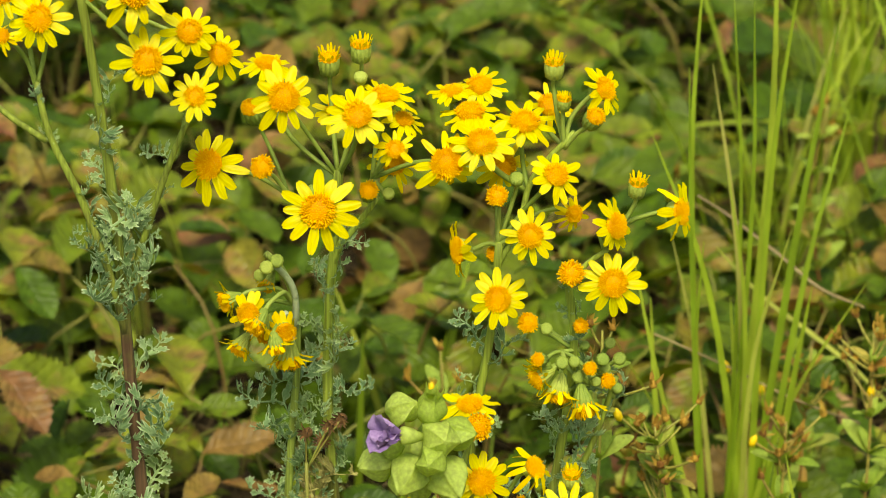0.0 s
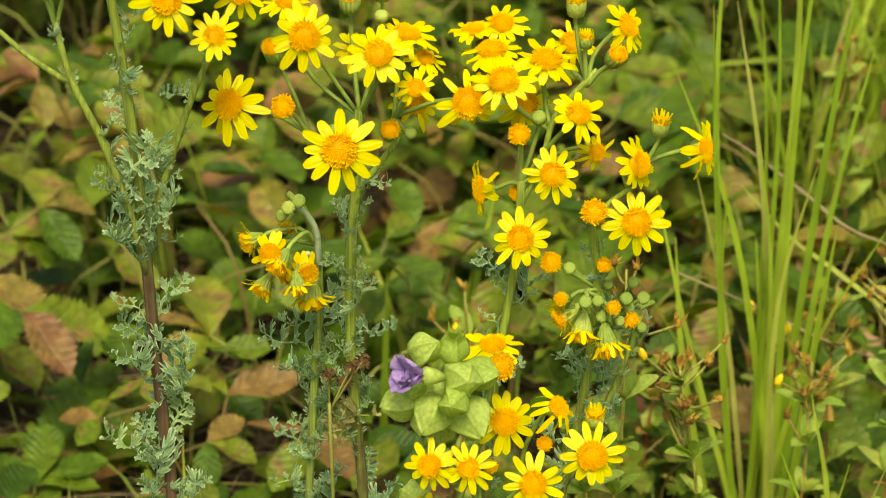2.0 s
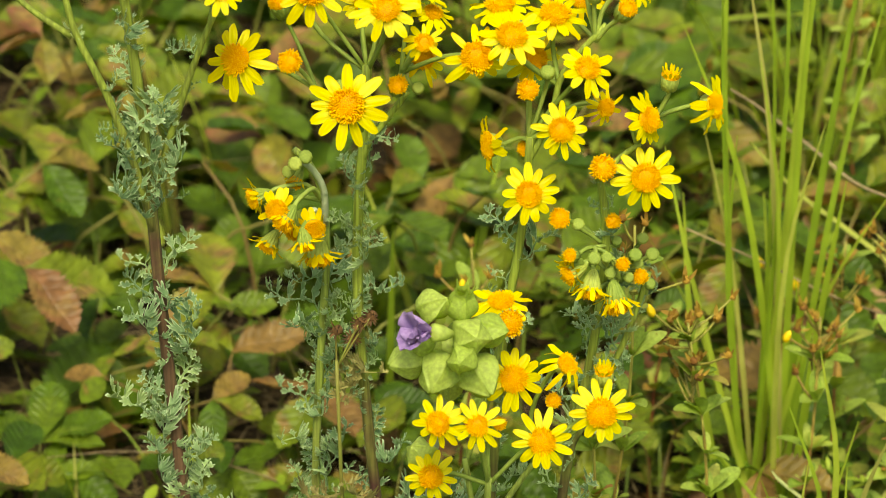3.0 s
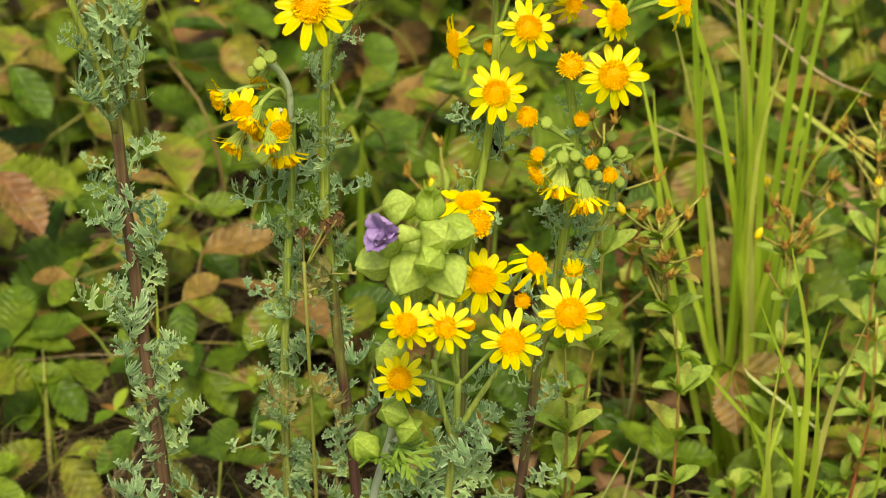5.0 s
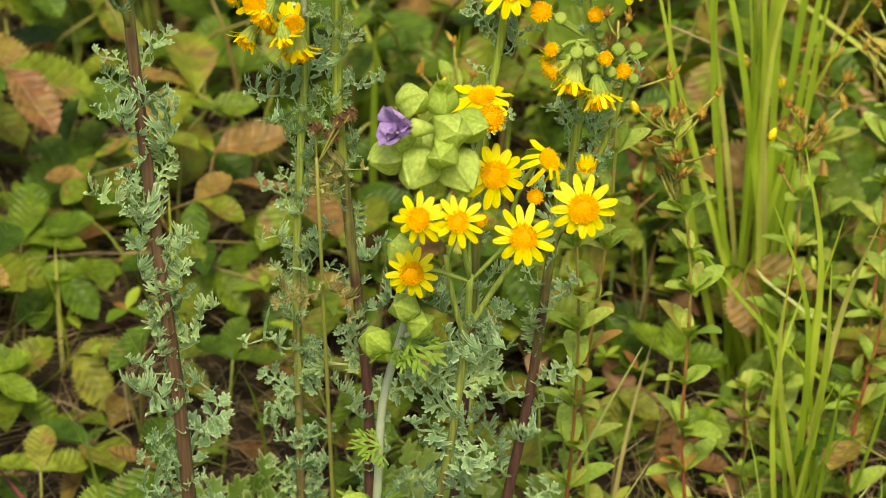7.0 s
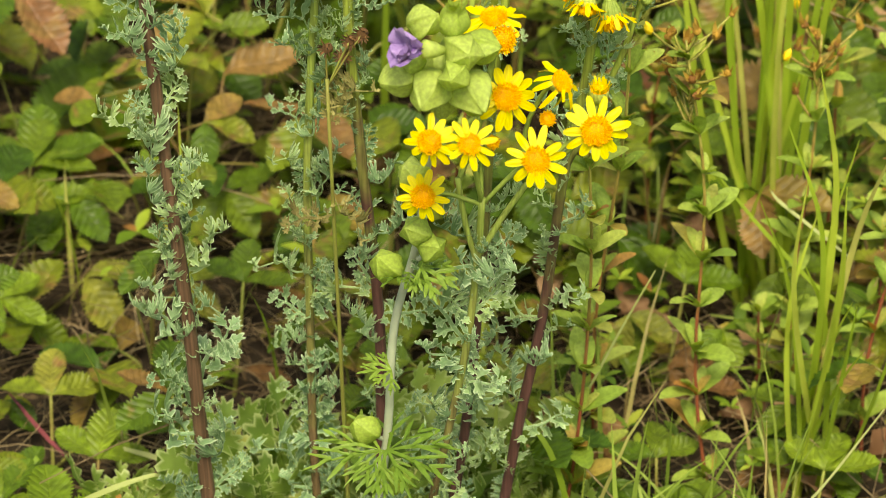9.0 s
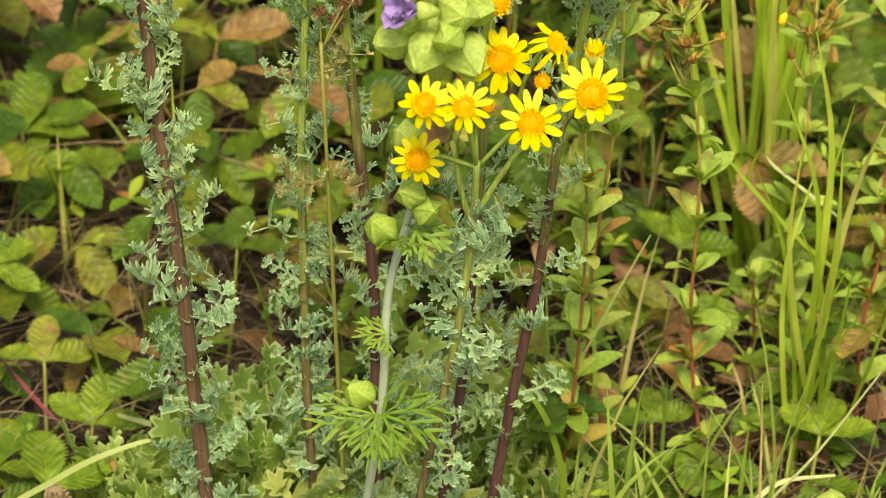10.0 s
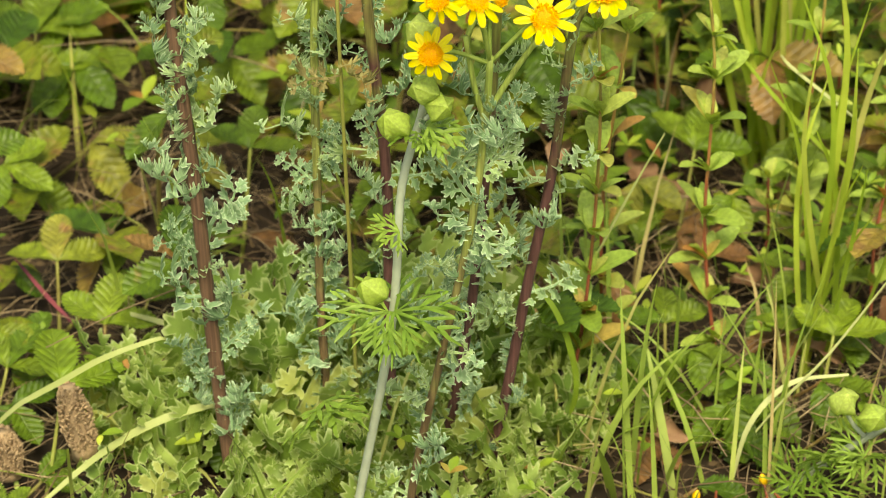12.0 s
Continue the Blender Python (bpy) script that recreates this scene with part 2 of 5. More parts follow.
def smooth_path(points, steps=4):
    """A Catmull-Rom line through a few points."""
    p = [Vector(q) for q in points]
    p = [p[0] * 2 - p[1], *p, p[-1] * 2 - p[-2]]
    out = []
    for a, b, c, d in zip(p, p[1:], p[2:], p[3:]):
        for k in range(steps):
            t = k / steps
            out.append(0.5 * (2 * b + (c - a) * t + (2 * a - 5 * b + 4 * c - d) * t * t + (3 * b - a - 3 * c + d) * t ** 3))
    return [*out, p[-2]]


def tube(points, r0, r1, sides=7, steps=4, flute=0.0):
    pts = smooth_path(points, steps) if steps > 1 else [Vector(q) for q in points]
    verts, faces, n = [], [], len(pts)
    for i, p in enumerate(pts):
        way = (pts[min(i + 1, n - 1)] - pts[max(i - 1, 0)]).normalized()
        u = way.orthogonal().normalized() if i == 0 else (u - way * u.dot(way)).normalized()
        v, r = way.cross(u), r0 + (r1 - r0) * i / (n - 1)
        for k in range(sides):
            a, q = 2 * math.pi * k / sides, r * (1 + (flute if k % 2 else 0))
            verts.append(p + (u * math.cos(a) + v * math.sin(a)) * q)
    for i in range(n - 1):
        for k in range(sides):
            a, b = i * sides + k, i * sides + (k + 1) % sides
            faces.append((a, b, b + sides, a + sides))
    faces += [tuple(range(sides))[::-1], tuple(range((n - 1) * sides, n * sides))]
    return verts, faces


def lathe(profile, sides=10, wave=None):
    """A body turned round z from (radius, height) pairs; wave(angle, height share) scales the radius."""
    verts, faces = [], []
    for i, (r, z) in enumerate(profile):
        for k in range(sides):
            a = 2 * math.pi * k / sides
            q = r * (wave(a, i / (len(profile) - 1)) if wave else 1)
            verts.append((q * math.cos(a), q * math.sin(a), z))
    for i in range(len(profile) - 1):
        for k in range(sides):
            a, b = i * sides + k, i * sides + (k + 1) % sides
            faces.append((a, b, b + sides, a + sides))
    faces += [tuple(range(sides))[::-1], tuple(range(len(verts) - sides, len(verts)))]
    return verts, faces


def joined(*pieces):
    verts, faces = [], []
    for v, f in pieces:
        o = len(verts)
        verts += v
        faces += [tuple(i + o for i in q) for q in f]
    return verts, faces


def moved(piece, m):
    return [m @ Vector(v) for v in piece[0]], piece[1]


def facing(at, face, scale=1.0, spin=0.0):
    """Local z turned to face, at a place."""
    q = Vector(face).normalized().to_track_quat("Z", "Y").to_matrix().to_4x4()
    return Matrix.Translation(at) @ q @ Matrix.Rotation(spin, 4, "Z") @ Matrix.Scale(scale, 4)


def along(at, way, scale=1.0, spin=0.0):
    """Local x turned along a way, z kept upward as far as it goes, spun about the way."""
    x = Vector(way).normalized()
    y = Vector((0, 0, 1)).cross(x)
    y = y.normalized() if y.length > 1e-4 else Vector((0, 1, 0))
    z = x.cross(y)
    m = Matrix((x, y, z)).transposed().to_4x4()
    return Matrix.Translation(at) @ m @ Matrix.Rotation(spin, 4, "X") @ Matrix.Scale(scale, 4)


def strip(profile, columns, droop, fold, rnd, wobble=0.0, twist=0.0):
    """A leaf-like sheet along x: profile gives (x, half width) rows; droop(x) its height, fold lifts its sides."""
    verts, faces, c = [], [], len(columns)
    for x, w in profile:
        tw = twist * x
        for k in columns:
            y, z = w * k, droop(x) + fold * abs(w * k) + rnd.uniform(-wobble, wobble)
            verts.append((x, y * math.cos(tw) - (z - droop(x)) * math.sin(tw), droop(x) + y * math.sin(tw) + (z - droop(x)) * math.cos(tw)))
    for i in range(len(profile) - 1):
        for k in range(c - 1):
            a = i * c + k
            faces.append((a, a + c, a + c + 1, a + 1))
    return verts, faces


# ---- ragwort pieces, in units of a flower's radius or a leaf's length ----
def petal_mesh(seed, bend, width=0.136, mat=None):
    rnd = random.Random(seed)
    tipx = rnd.uniform(0.93, 1.05)
    prof = [(0.30, 0.05), (0.42, width * 0.78), (0.58, width), (0.76, width * 0.98), (0.91, width * 0.80), (1.0, width * 0.42)]
    prof = [(x * tipx, w) for x, w in prof]
    wave = rnd.uniform(-0.05, 0.05)
    v, f = strip(prof, (-1, -0.5, 0, 0.5, 1), lambda x: bend * (x - 0.3) ** 2 + wave * math.sin(5 * x), 0.18, rnd, 0.006, rnd.uniform(-0.25, 0.25))
    v = [(x, y, z + 0.03 * math.cos(abs(y) / width * 9)) for x, y, z in v]
    v = [(x + (0.02 if i >= 25 and i % 5 in (1, 3) else 0), y, z) for i, (x, y, z) in enumerate(v)]
    return mesh_of("petal", v, f, mat or PETAL)


PETALS = [petal_mesh(s, b) for s, b in ((1, -0.10), (2, -0.22), (3, 0.05), (4, -0.35), (5, -0.02))]
OLD_PETALS = [petal_mesh(s, b, 0.10, OLD_PETAL) for s, b in ((6, -0.9), (7, -0.6), (8, -1.2), (9, -0.3))]
FADED_PETALS = [petal_mesh(s, b, 0.150, OLD_PETAL) for s, b in ((21, -0.5), (22, -0.9), (23, -0.2))]
LIMP_PETALS = [petal_mesh(s, b, 0.112, OLD_PETAL) for s, b in ((10, 0.1), (11, -0.45), (12, -0.2), (13, -0.9))]


def disc_mesh(seed, radius, dome, count):
    """A dome of small tubular florets in a spiral."""
    rnd = random.Random(seed)
    pieces = [lathe([(radius * math.cos(a) * 0.97, dome * math.sin(a) - 0.02) for a in (-0.35, 0, 0.4, 0.8, 1.2, 1.5)], 12)]
    for i in range(count):
        r = radius * math.sqrt((i + rnd.uniform(0.1, 0.9)) / count)
        a = i * 2.39996 + rnd.uniform(-0.35, 0.35) / math.sqrt(i + 1)
        z = dome * math.sqrt(max(0, 1 - (r / radius) ** 2 * 0.93))
        n = Vector((r * math.cos(a) * 0.8 + rnd.uniform(-0.12, 0.12) * radius, r * math.sin(a) * 0.8 + rnd.uniform(-0.12, 0.12) * radius, radius * 0.6)).normalized()
        s = radius * (2.1 / math.sqrt(count)) * rnd.uniform(0.75, 1.1)
        h = s * (rnd.uniform(0.3, 0.7) if i < count * 0.25 else rnd.uniform(0.5, 1.9))
        bud = lathe([(s * 0.30, -h * 0.3), (s * 0.40, h * 0.6), (s * 0.26, h)], 5)
        pieces.append(moved(bud, facing((r * math.cos(a), r * math.sin(a), z), n)))
    return mesh_of("disc", *joined(*pieces), FLORET)


DISCS = [disc_mesh(1, 0.41, 0.17, 210), disc_mesh(2, 0.43, 0.21, 220), disc_mesh(3, 0.40, 0.13, 200)]
BUTTONS = [disc_mesh(4, 0.80, 0.42, 130), disc_mesh(5, 0.82, 0.50, 125)]


def calyx_mesh(top, bottom, height, ribs=13, deep=0.07):
    prof = [(bottom * 0.35, -height), (bottom, -height * 0.86), ((top + bottom) * 0.52, -height * 0.45), (top, -0.04), (top * 0.9, 0.02)]
    return mesh_of("flower_head", *lathe(prof, ribs * 4, lambda a, h: 1 + deep * math.cos(ribs * a)), CALYX)


LONG_CUP = calyx_mesh(0.42, 0.17, 0.85, 13, 0.10)
CUP, TALL_CUP = calyx_mesh(0.36, 0.26, 0.42), calyx_mesh(0.76, 0.66, 1.45)
GREEN_BUD = mesh_of("flower_bud", *lathe([(0.25, -0.9), (0.75, -0.7), (0.95, -0.1), (0.95, 0.45), (0.6, 0.72), (0.15, 0.62)], 44, lambda a, h: 1 + 0.06 * math.cos(11 * a)), CALYX)


def head(plant, kind, at, size, fx, fz, node):
    """A flower head of a given breadth in mm on a stalk from a node of its plant. fx, fz: how far it turns aside and up."""
    base = Vector(plant.location)
    at, node, face = Vector(at) - base, Vector(node) - base, Vector((fx, -1, fz)).normalized()
    if kind == "wilted":
        face = Vector((fx * 0.8, -0.5, fz)).normalized()
    r = size / 1850
    faded, kind = kind == "faded", "old" if kind == "faded" else kind
    r *= {"wilted": 1.15, "bud": 0.68, "open": 0.95, "old": 0.98, "brush": 0.9}.get(kind, 1.0)
    spin = R.uniform(0, 6.28)
    if kind == "bud":
        ob, depth = part("flower_bud", GREEN_BUD, plant, facing(at, face, r, spin), "closed green bud"), r * 0.8
    elif kind in ("button", "brush"):
        ob, depth = part("flower_head", TALL_CUP, plant, facing(at, face, r, spin), "half-open head with orange florets"), r * 1.25
        part("disc", R.choice(BUTTONS), ob, Matrix.Diagonal((0.92, 0.92, 0.5 if kind == "brush" else 0.95, 1)))
        count, tilt, size_to = (15, 1.42, 1.05) if kind == "brush" else (13, 1.5, 0.50)
        for k in range(count):
            m = Matrix.Rotation(2 * math.pi * k / count + R.uniform(-0.1, 0.1), 4, "Z") @ Matrix.Translation((0.62 if kind == "brush" else 0.6, 0, -0.25 if kind == "brush" else -0.1)) @ Matrix.Rotation(-tilt - R.uniform(-0.1, 0.15), 4, "Y") @ Matrix.Scale(size_to * R.uniform(0.85, 1.1), 4)
            part("petal", R.choice(OLD_PETALS[3:] + PETALS[:1] if kind == "brush" else OLD_PETALS[3:]), ob, m)
    else:
        ob, depth = part("flower_head", LONG_CUP if kind == "wilted" else CUP, plant, facing(at - face * r * 0.1, face, r, spin), {"open": "open yellow daisy head", "old": "ageing yellow head with drooping petals", "wilted": "wilted hanging yellow head"}[kind]), r * (0.85 if kind == "wilted" else 0.5)
        part("disc", R.choice(DISCS), ob, Matrix.Diagonal((1.02, 1.02, 2.2, 1)) if kind == "wilted" else None)
        count = {"open": R.choice((12, 13, 13)), "old": 14, "wilted": 14}[kind]
        for k in range(count):
            if kind == "old" and R.random() < 0.12:
                continue
            a = 2 * math.pi * k / count + R.uniform(-0.09, 0.09)
            lift = {"open": R.uniform(-0.24, 0.10), "old": R.uniform(-0.95, -0.15) if faded else R.uniform(-0.35, 0.25), "wilted": R.uniform(0.55, 1.15)}[kind]
            m = Matrix.Rotation(a, 4, "Z") @ Matrix.Translation((0.22 if kind == "wilted" else 0, 0, -0.34 if kind == "wilted" else R.uniform(-0.03, 0.03))) @ Matrix.Rotation(-lift, 4, "Y") @ Matrix.Diagonal((R.uniform(0.84, 1.08) * (1.0 if kind == "open" else 0.95), R.uniform(0.85, 1.12), 1, 1)) @ Matrix.Scale(R.uniform(0.75, 1.05) if kind == "wilted" else 0.85 if faded else 1.0, 4)
            part("petal", R.choice({"open": PETALS, "old": FADED_PETALS if faded else OLD_PETALS + PETALS[:2], "wilted": LIMP_PETALS}[kind]), ob, m)
    foot = at - face * depth
    gap = (foot - node).length
    bend = foot - face * gap * 0.42 if kind != "wilted" else (foot + node) / 2 + Vector((0, 0, gap * 0.35))
    part("stalk", mesh_of("stalk", *tube([node, node.lerp(bend, 0.6) + Vector((0, 0, 0.001)), foot.lerp(bend, 0.35), foot], 0.0006, 0.0005 + r * 0.015, 6, 3), STALK), plant)
    return ob


def ragwort_leaf(seed, mat, lobes=6, reach=0.34, curl=0.5, blunt=False, crimp=1.0, slim=1.0):
    """A feathery leaf: a narrow midrib with toothed, crimped lobes in pairs."""
    rnd = random.Random(seed)
    verts, faces, inner = [], [], set()
    mid = 0.068 if blunt else 0.036 * slim
    sharp = ((0, -0.10), (0.30, -0.13), (0.44, -0.36), (0.60, -0.46), (0.62, -0.22), (0.86, -0.40), (1.0, -0.34), (0.88, -0.12), (1.12, -0.05), (1.10, 0.05), (0.88, 0.12), (0.98, 0.36), (0.84, 0.40), (0.62, 0.22), (0.60, 0.46), (0.44, 0.36), (0.30, 0.13), (0, 0.10), (0.52, 0.0))
    round_ = ((0, -0.22), (0.38, -0.24), (0.58, -0.40), (0.72, -0.26), (0.90, -0.30), (0.95, -0.12), (1.10, -0.05), (1.09, 0.05), (0.95, 0.13), (0.88, 0.31), (0.72, 0.26), (0.58, 0.38), (0, 0.22), (0.50, 0.0))
    rounded = blunt and seed == 7
    ends = 12 if rounded else 17
    shape = round_ if rounded else sharp

    def z_at(x, y):
        return curl * (x * x * 0.45) + (0.05 if blunt else 0.09) * math.sin(9 * x + seed) + 0.7 * abs(y) * (0.4 + 0.3 * math.sin(7 * x + seed * 2))

    rows = 9
    for i in range(rows):
        x = i / (rows - 1) * 0.97
        w = mid * (0.6 + 0.7 * math.sin(math.pi * min(1, x + 0.1))) * (1.0 if x < 0.9 else 0.6)
        o = len(verts)
        verts += [(x, y, z_at(x, y) + abs(y) * 0.5) for y in (-w, 0, w)]
        inner.add(o + 1)
        if i:
            faces += [(o - 3, o, o + 1, o - 2), (o - 2, o + 1, o + 2, o - 1)]

    def lobe(x0, y0, angle, span, lift, twist, roll):
        o = len(verts)
        ux, uy = math.cos(angle), math.sin(angle)
        for s, t in shape:
            t *= rnd.uniform(0.8, 1.2) * slim
            h = lift * s * s + twist * t * s + roll * t * t * 2.2
            x, y = x0 + span * (ux * s - uy * t), y0 + span * (uy * s + ux * t)
            verts.append((x, y, z_at(x0, y0) + span * (h + rnd.uniform(-0.03, 0.03))))
        inner.add(o + ends + 1)
        faces.extend([(o + j, o + j + 1, o + ends + 1) for j in range(ends)] + [(o + ends, o, o + ends + 1)])

    for i in range(lobes):
        x = 0.10 + 0.84 * i / (lobes - 1)
        full = reach * (0.55 + 0.60 * math.sin(math.pi * (0.15 + 0.75 * x)))
        for side in (-1, 1):
            lobe(x + rnd.uniform(-0.025, 0.025), side * mid * 0.6, side * (1.30 - 0.45 * x + rnd.uniform(-0.22, 0.22)), full * rnd.uniform(0.75, 1.2), rnd.uniform(-0.25, 0.95) * crimp, rnd.uniform(-1.0, 1.0) * crimp, rnd.uniform(0.3, 1.3) * crimp)
    lobe(0.95, 0, rnd.uniform(-0.2, 0.2), reach * 0.75, rnd.uniform(-0.4, 0.6), 0.3, 0.6)
    me = mesh_of("leaf", verts, faces, mat, blunt)
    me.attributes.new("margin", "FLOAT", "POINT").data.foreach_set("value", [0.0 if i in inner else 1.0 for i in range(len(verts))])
    return me


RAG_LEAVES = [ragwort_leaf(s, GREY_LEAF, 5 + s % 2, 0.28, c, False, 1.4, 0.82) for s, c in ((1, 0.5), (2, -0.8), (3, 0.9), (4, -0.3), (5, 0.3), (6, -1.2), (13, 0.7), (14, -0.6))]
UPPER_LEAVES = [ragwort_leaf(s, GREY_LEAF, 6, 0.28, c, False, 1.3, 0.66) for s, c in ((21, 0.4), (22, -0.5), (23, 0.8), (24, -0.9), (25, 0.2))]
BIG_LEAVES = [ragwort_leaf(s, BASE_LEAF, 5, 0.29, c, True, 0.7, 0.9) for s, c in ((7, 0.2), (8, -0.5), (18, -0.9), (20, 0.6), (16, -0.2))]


def leafy(plant, path, z0, z1, step, length, spread=0.75, crowd=2):
    """Leaves in a spiral up a stem."""
    pts, turn, gone = smooth_path(path, 12), R.uniform(0, 6.28), 0.0
    for a, b in zip(pts, pts[1:]):
        gone += (b - a).length
        if gone < step * R.uniform(0.7, 1.2) or not z0 < a.z < z1:
            continue
        gone = 0.0
        for k in range(crowd):
            turn += 2.4
            up = R.uniform(0.25, 1.05)
            side = math.copysign(abs(math.cos(turn)) ** 0.55, math.cos(turn))
            way = Vector((side * spread, (math.sin(turn) + 0.25) * spread * 0.6, up))
            size = length * R.uniform(0.75, 1.25) * (1 if k == 0 else 0.7)
            part("leaf", R.choice(UPPER_LEAVES if a.z > 0.15 else RAG_LEAVES), plant, along(a, way, size, R.uniform(-0.7, 0.7)))


def ragwort(name, base, label, paths, leaf_runs, mat=RAG_STEM):
    """paths: (radius at foot, radius at tip, points) with points from the plant's foot, in mm of x, y, z."""
    plant = thing(name, base, label, "wildflower", "ragwort plants")
    lines = []
    for r0, r1, pts in paths:
        line = [Vector((x / 1000, y / 1000, z / 1000)) - Vector(base) for x, y, z in pts]
        lines.append(line)
        part("stem", mesh_of("stem", *tube(line, r0 / 1000, r1 / 1000, 10, 4, 0.06), mat), plant)
    for k, z0, z1, step, length, crowd in leaf_runs:
        leafy(plant, lines[k], z0, z1, step, length, 0.75, crowd)
    return plant


# ---- ground ----
def rise(x, y):
    near = math.exp(-(x * x + y * y) / 4)
    return near * (0.006 * noise.noise((x * 9, y * 9, 1)) + 0.004 * noise.noise((x * 31, y * 31, 5))) - 0.004


axis = [math.copysign((abs(k) / 60) ** 5.5 * 300 + abs(k) * 0.012, k) for k in range(-60, 61)]
gv = [(x, y + 0.25, rise(x, y + 0.25)) for y in axis for x in axis]
gf = [(j * 121 + i, j * 121 + i + 1, j * 121 + i + 122, j * 121 + i + 121) for j in range(120) for i in range(120)]
tagged(new("ground", mesh_of("ground", gv, gf, SOIL)), "dark brown soil under meadow plants", "ground", kind="structure")


def scattered(rnd, count, x0=-0.34, x1=0.34, y0=-0.2, y1=1.15):
    for _ in range(count):
        yield rnd.uniform(x0, x1), rnd.uniform(y0, y1)


def blade_strip(rnd, at, height, lean, width, turn, sag, rows=6):
    """One grass blade as a folded tapering strip."""
    verts, faces = [], []
    d, s = Vector((math.cos(turn), math.sin(turn), 0)), Vector((-math.sin(turn), math.cos(turn), 0))
    for i in range(rows + 1):
        t = i / rows
        c = Vector(at) + d * (lean * t + sag * t ** 3) + Vector((0, 0, height * t - sag * 0.5 * t ** 4))
        w = width * (0.55 + 0.9 * t - 1.45 * t * t) if t < 1 else width * 0.02
        verts += [c - s * w, c + d * w * 0.25, c + s * w]
        if i:
            o = 3 * i
            faces += [(o - 3, o - 2, o + 1, o), (o - 2, o - 1, o + 2, o + 1)]
    return verts, faces


# meadow grass round about
MEADOW = leaf_material("meadow_grass", [(0.0, (0.10, 0.17, 0.015)), (0.6, (0.22, 0.30, 0.03)), (0.9, (0.36, 0.38, 0.06)), (1.0, (0.40, 0.30, 0.12))], 0.0, None, 0.3, 0.5, True, 20.0)
rnd = random.Random(20)
pieces = []
while len(pieces) < 34000:
    d, a = rnd.uniform(0.25, 4.6), rnd.uniform(0, 6.28)
    x, y = d * math.cos(a), 0.35 + d * math.sin(a)
    if (abs(x) < 0.26 and -0.10 < y < 0.90) or rnd.random() < (d - 1.6) / 3.0:
        continue
    low = 0.4 if abs(x) < 0.25 and -0.9 < y < 0 else 1.0
    pieces.append(blade_strip(rnd, (x, y, rise(x, y) - 0.003), low * rnd.uniform(0.04, 0.11) * (1 + 0.4 * d), rnd.uniform(0, 0.05), rnd.uniform(0.0015, 0.003) * (1 + 0.5 * d), rnd.uniform(0, 6.28), rnd.uniform(0, 0.05), 3))
tagged(new("meadow_grass", mesh_of("meadow_grass", *joined(*pieces), MEADOW)), "loose green and straw-coloured meadow grass", "grass", kind="stuff")

# dead stalks and crumbled leaves on the soil
rnd = random.Random(21)
pieces = []
for x, y in scattered(rnd, 8000, -0.27, 0.27, -0.08, 0.85):
    a, n, z = rnd.uniform(0, 6.28), rnd.uniform(0.008, 0.042), rise(x, y) + rnd.uniform(0.0, 0.010)
    d = Vector((math.cos(a), math.sin(a), rnd.uniform(-0.05, 0.25))) * n
    mid = Vector((x, y, z)) + d / 2 + Vector((rnd.uniform(-1, 1), rnd.uniform(-1, 1), rnd.uniform(0.1, 0.9))) * n * 0.12
    w = rnd.uniform(0.0002, 0.0006) * (0.6 if y < 0.1 else 1)
    pieces.append(tube([(x, y, z), mid, Vector((x, y, z)) + d], w, w * 0.6, 3, 1))
tagged(new("dead_stalks", mesh_of("dead_stalks", *joined(*pieces), LITTER)), "brown dead stalks littering the soil", "plant litter", kind="stuff")
pieces = []
for x, y in scattered(rnd, 260, -0.28, 0.28, -0.08, 0.85):
    a, n, z = rnd.uniform(0, 6.28), rnd.uniform(0.03, 0.11) * (0.45 if y < 0.05 else 1), rise(x, y) + rnd.uniform(0.002, 0.02)
    d = Vector((math.cos(a), math.sin(a), rnd.uniform(-0.1, 0.35))) * n
    mid = Vector((x, y, z)) + d / 2 + Vector((0, 0, n * 0.12))
    pieces.append(tube([(x, y, z), mid, Vector((x, y, z)) + d], 0.00032, 0.00016, 4, 2))
for x, y in scattered(rnd, 22, 0.025, 0.15, -0.02, 0.11):
    a, n, z = rnd.uniform(0, 6.28), rnd.uniform(0.025, 0.06), rise(x, y)
    d = Vector((math.cos(a), math.sin(a) * 0.6, rnd.uniform(0.3, 1.6))).normalized() * n
    mid = Vector((x, y, z)) + d / 2 + Vector((rnd.uniform(-1, 1), rnd.uniform(-1, 1), rnd.uniform(0.1, 0.9))) * n * 0.06
    pieces.append(tube([(x, y, z), mid, Vector((x, y, z)) + d], 0.00035, 0.00018, 4, 2))
for x, y in scattered(rnd, 1500, -0.16, 0.16, 0.0, 0.28):
    a, n, z = rnd.uniform(0, 6.28), rnd.uniform(0.010, 0.038), rise(x, y) + rnd.uniform(0.003, 0.014)
    d = Vector((math.cos(a), math.sin(a), rnd.uniform(-0.1, 0.5))) * n
    mid = Vector((x, y, z)) + d / 2 + Vector((rnd.uniform(-1, 1), rnd.uniform(-1, 1), rnd.uniform(0, 0.8))) * n * 0.1
    w = rnd.uniform(0.00012, 0.0003)
    pieces.append(tube([(x, y, z), mid, Vector((x, y, z)) + d], w, w * 0.7, 3, 2))
tagged(new("dry_straw", mesh_of("dry_straw", *joined(*pieces), DRY)), "pale dry straw lying between the leaves", "plant litter", kind="stuff")
pieces = []
for x, y in scattered(rnd, 1150):
    if x < 0.02 and rnd.random() < 0.45:
        continue
    pieces.append(blade_strip(rnd, (x, y, rise(x, y) - 0.002), rnd.uniform(0.02, 0.085), rnd.uniform(0, 0.035), rnd.uniform(0.0005, 0.0013), rnd.uniform(0, 6.28), rnd.uniform(0, 0.02), 4))
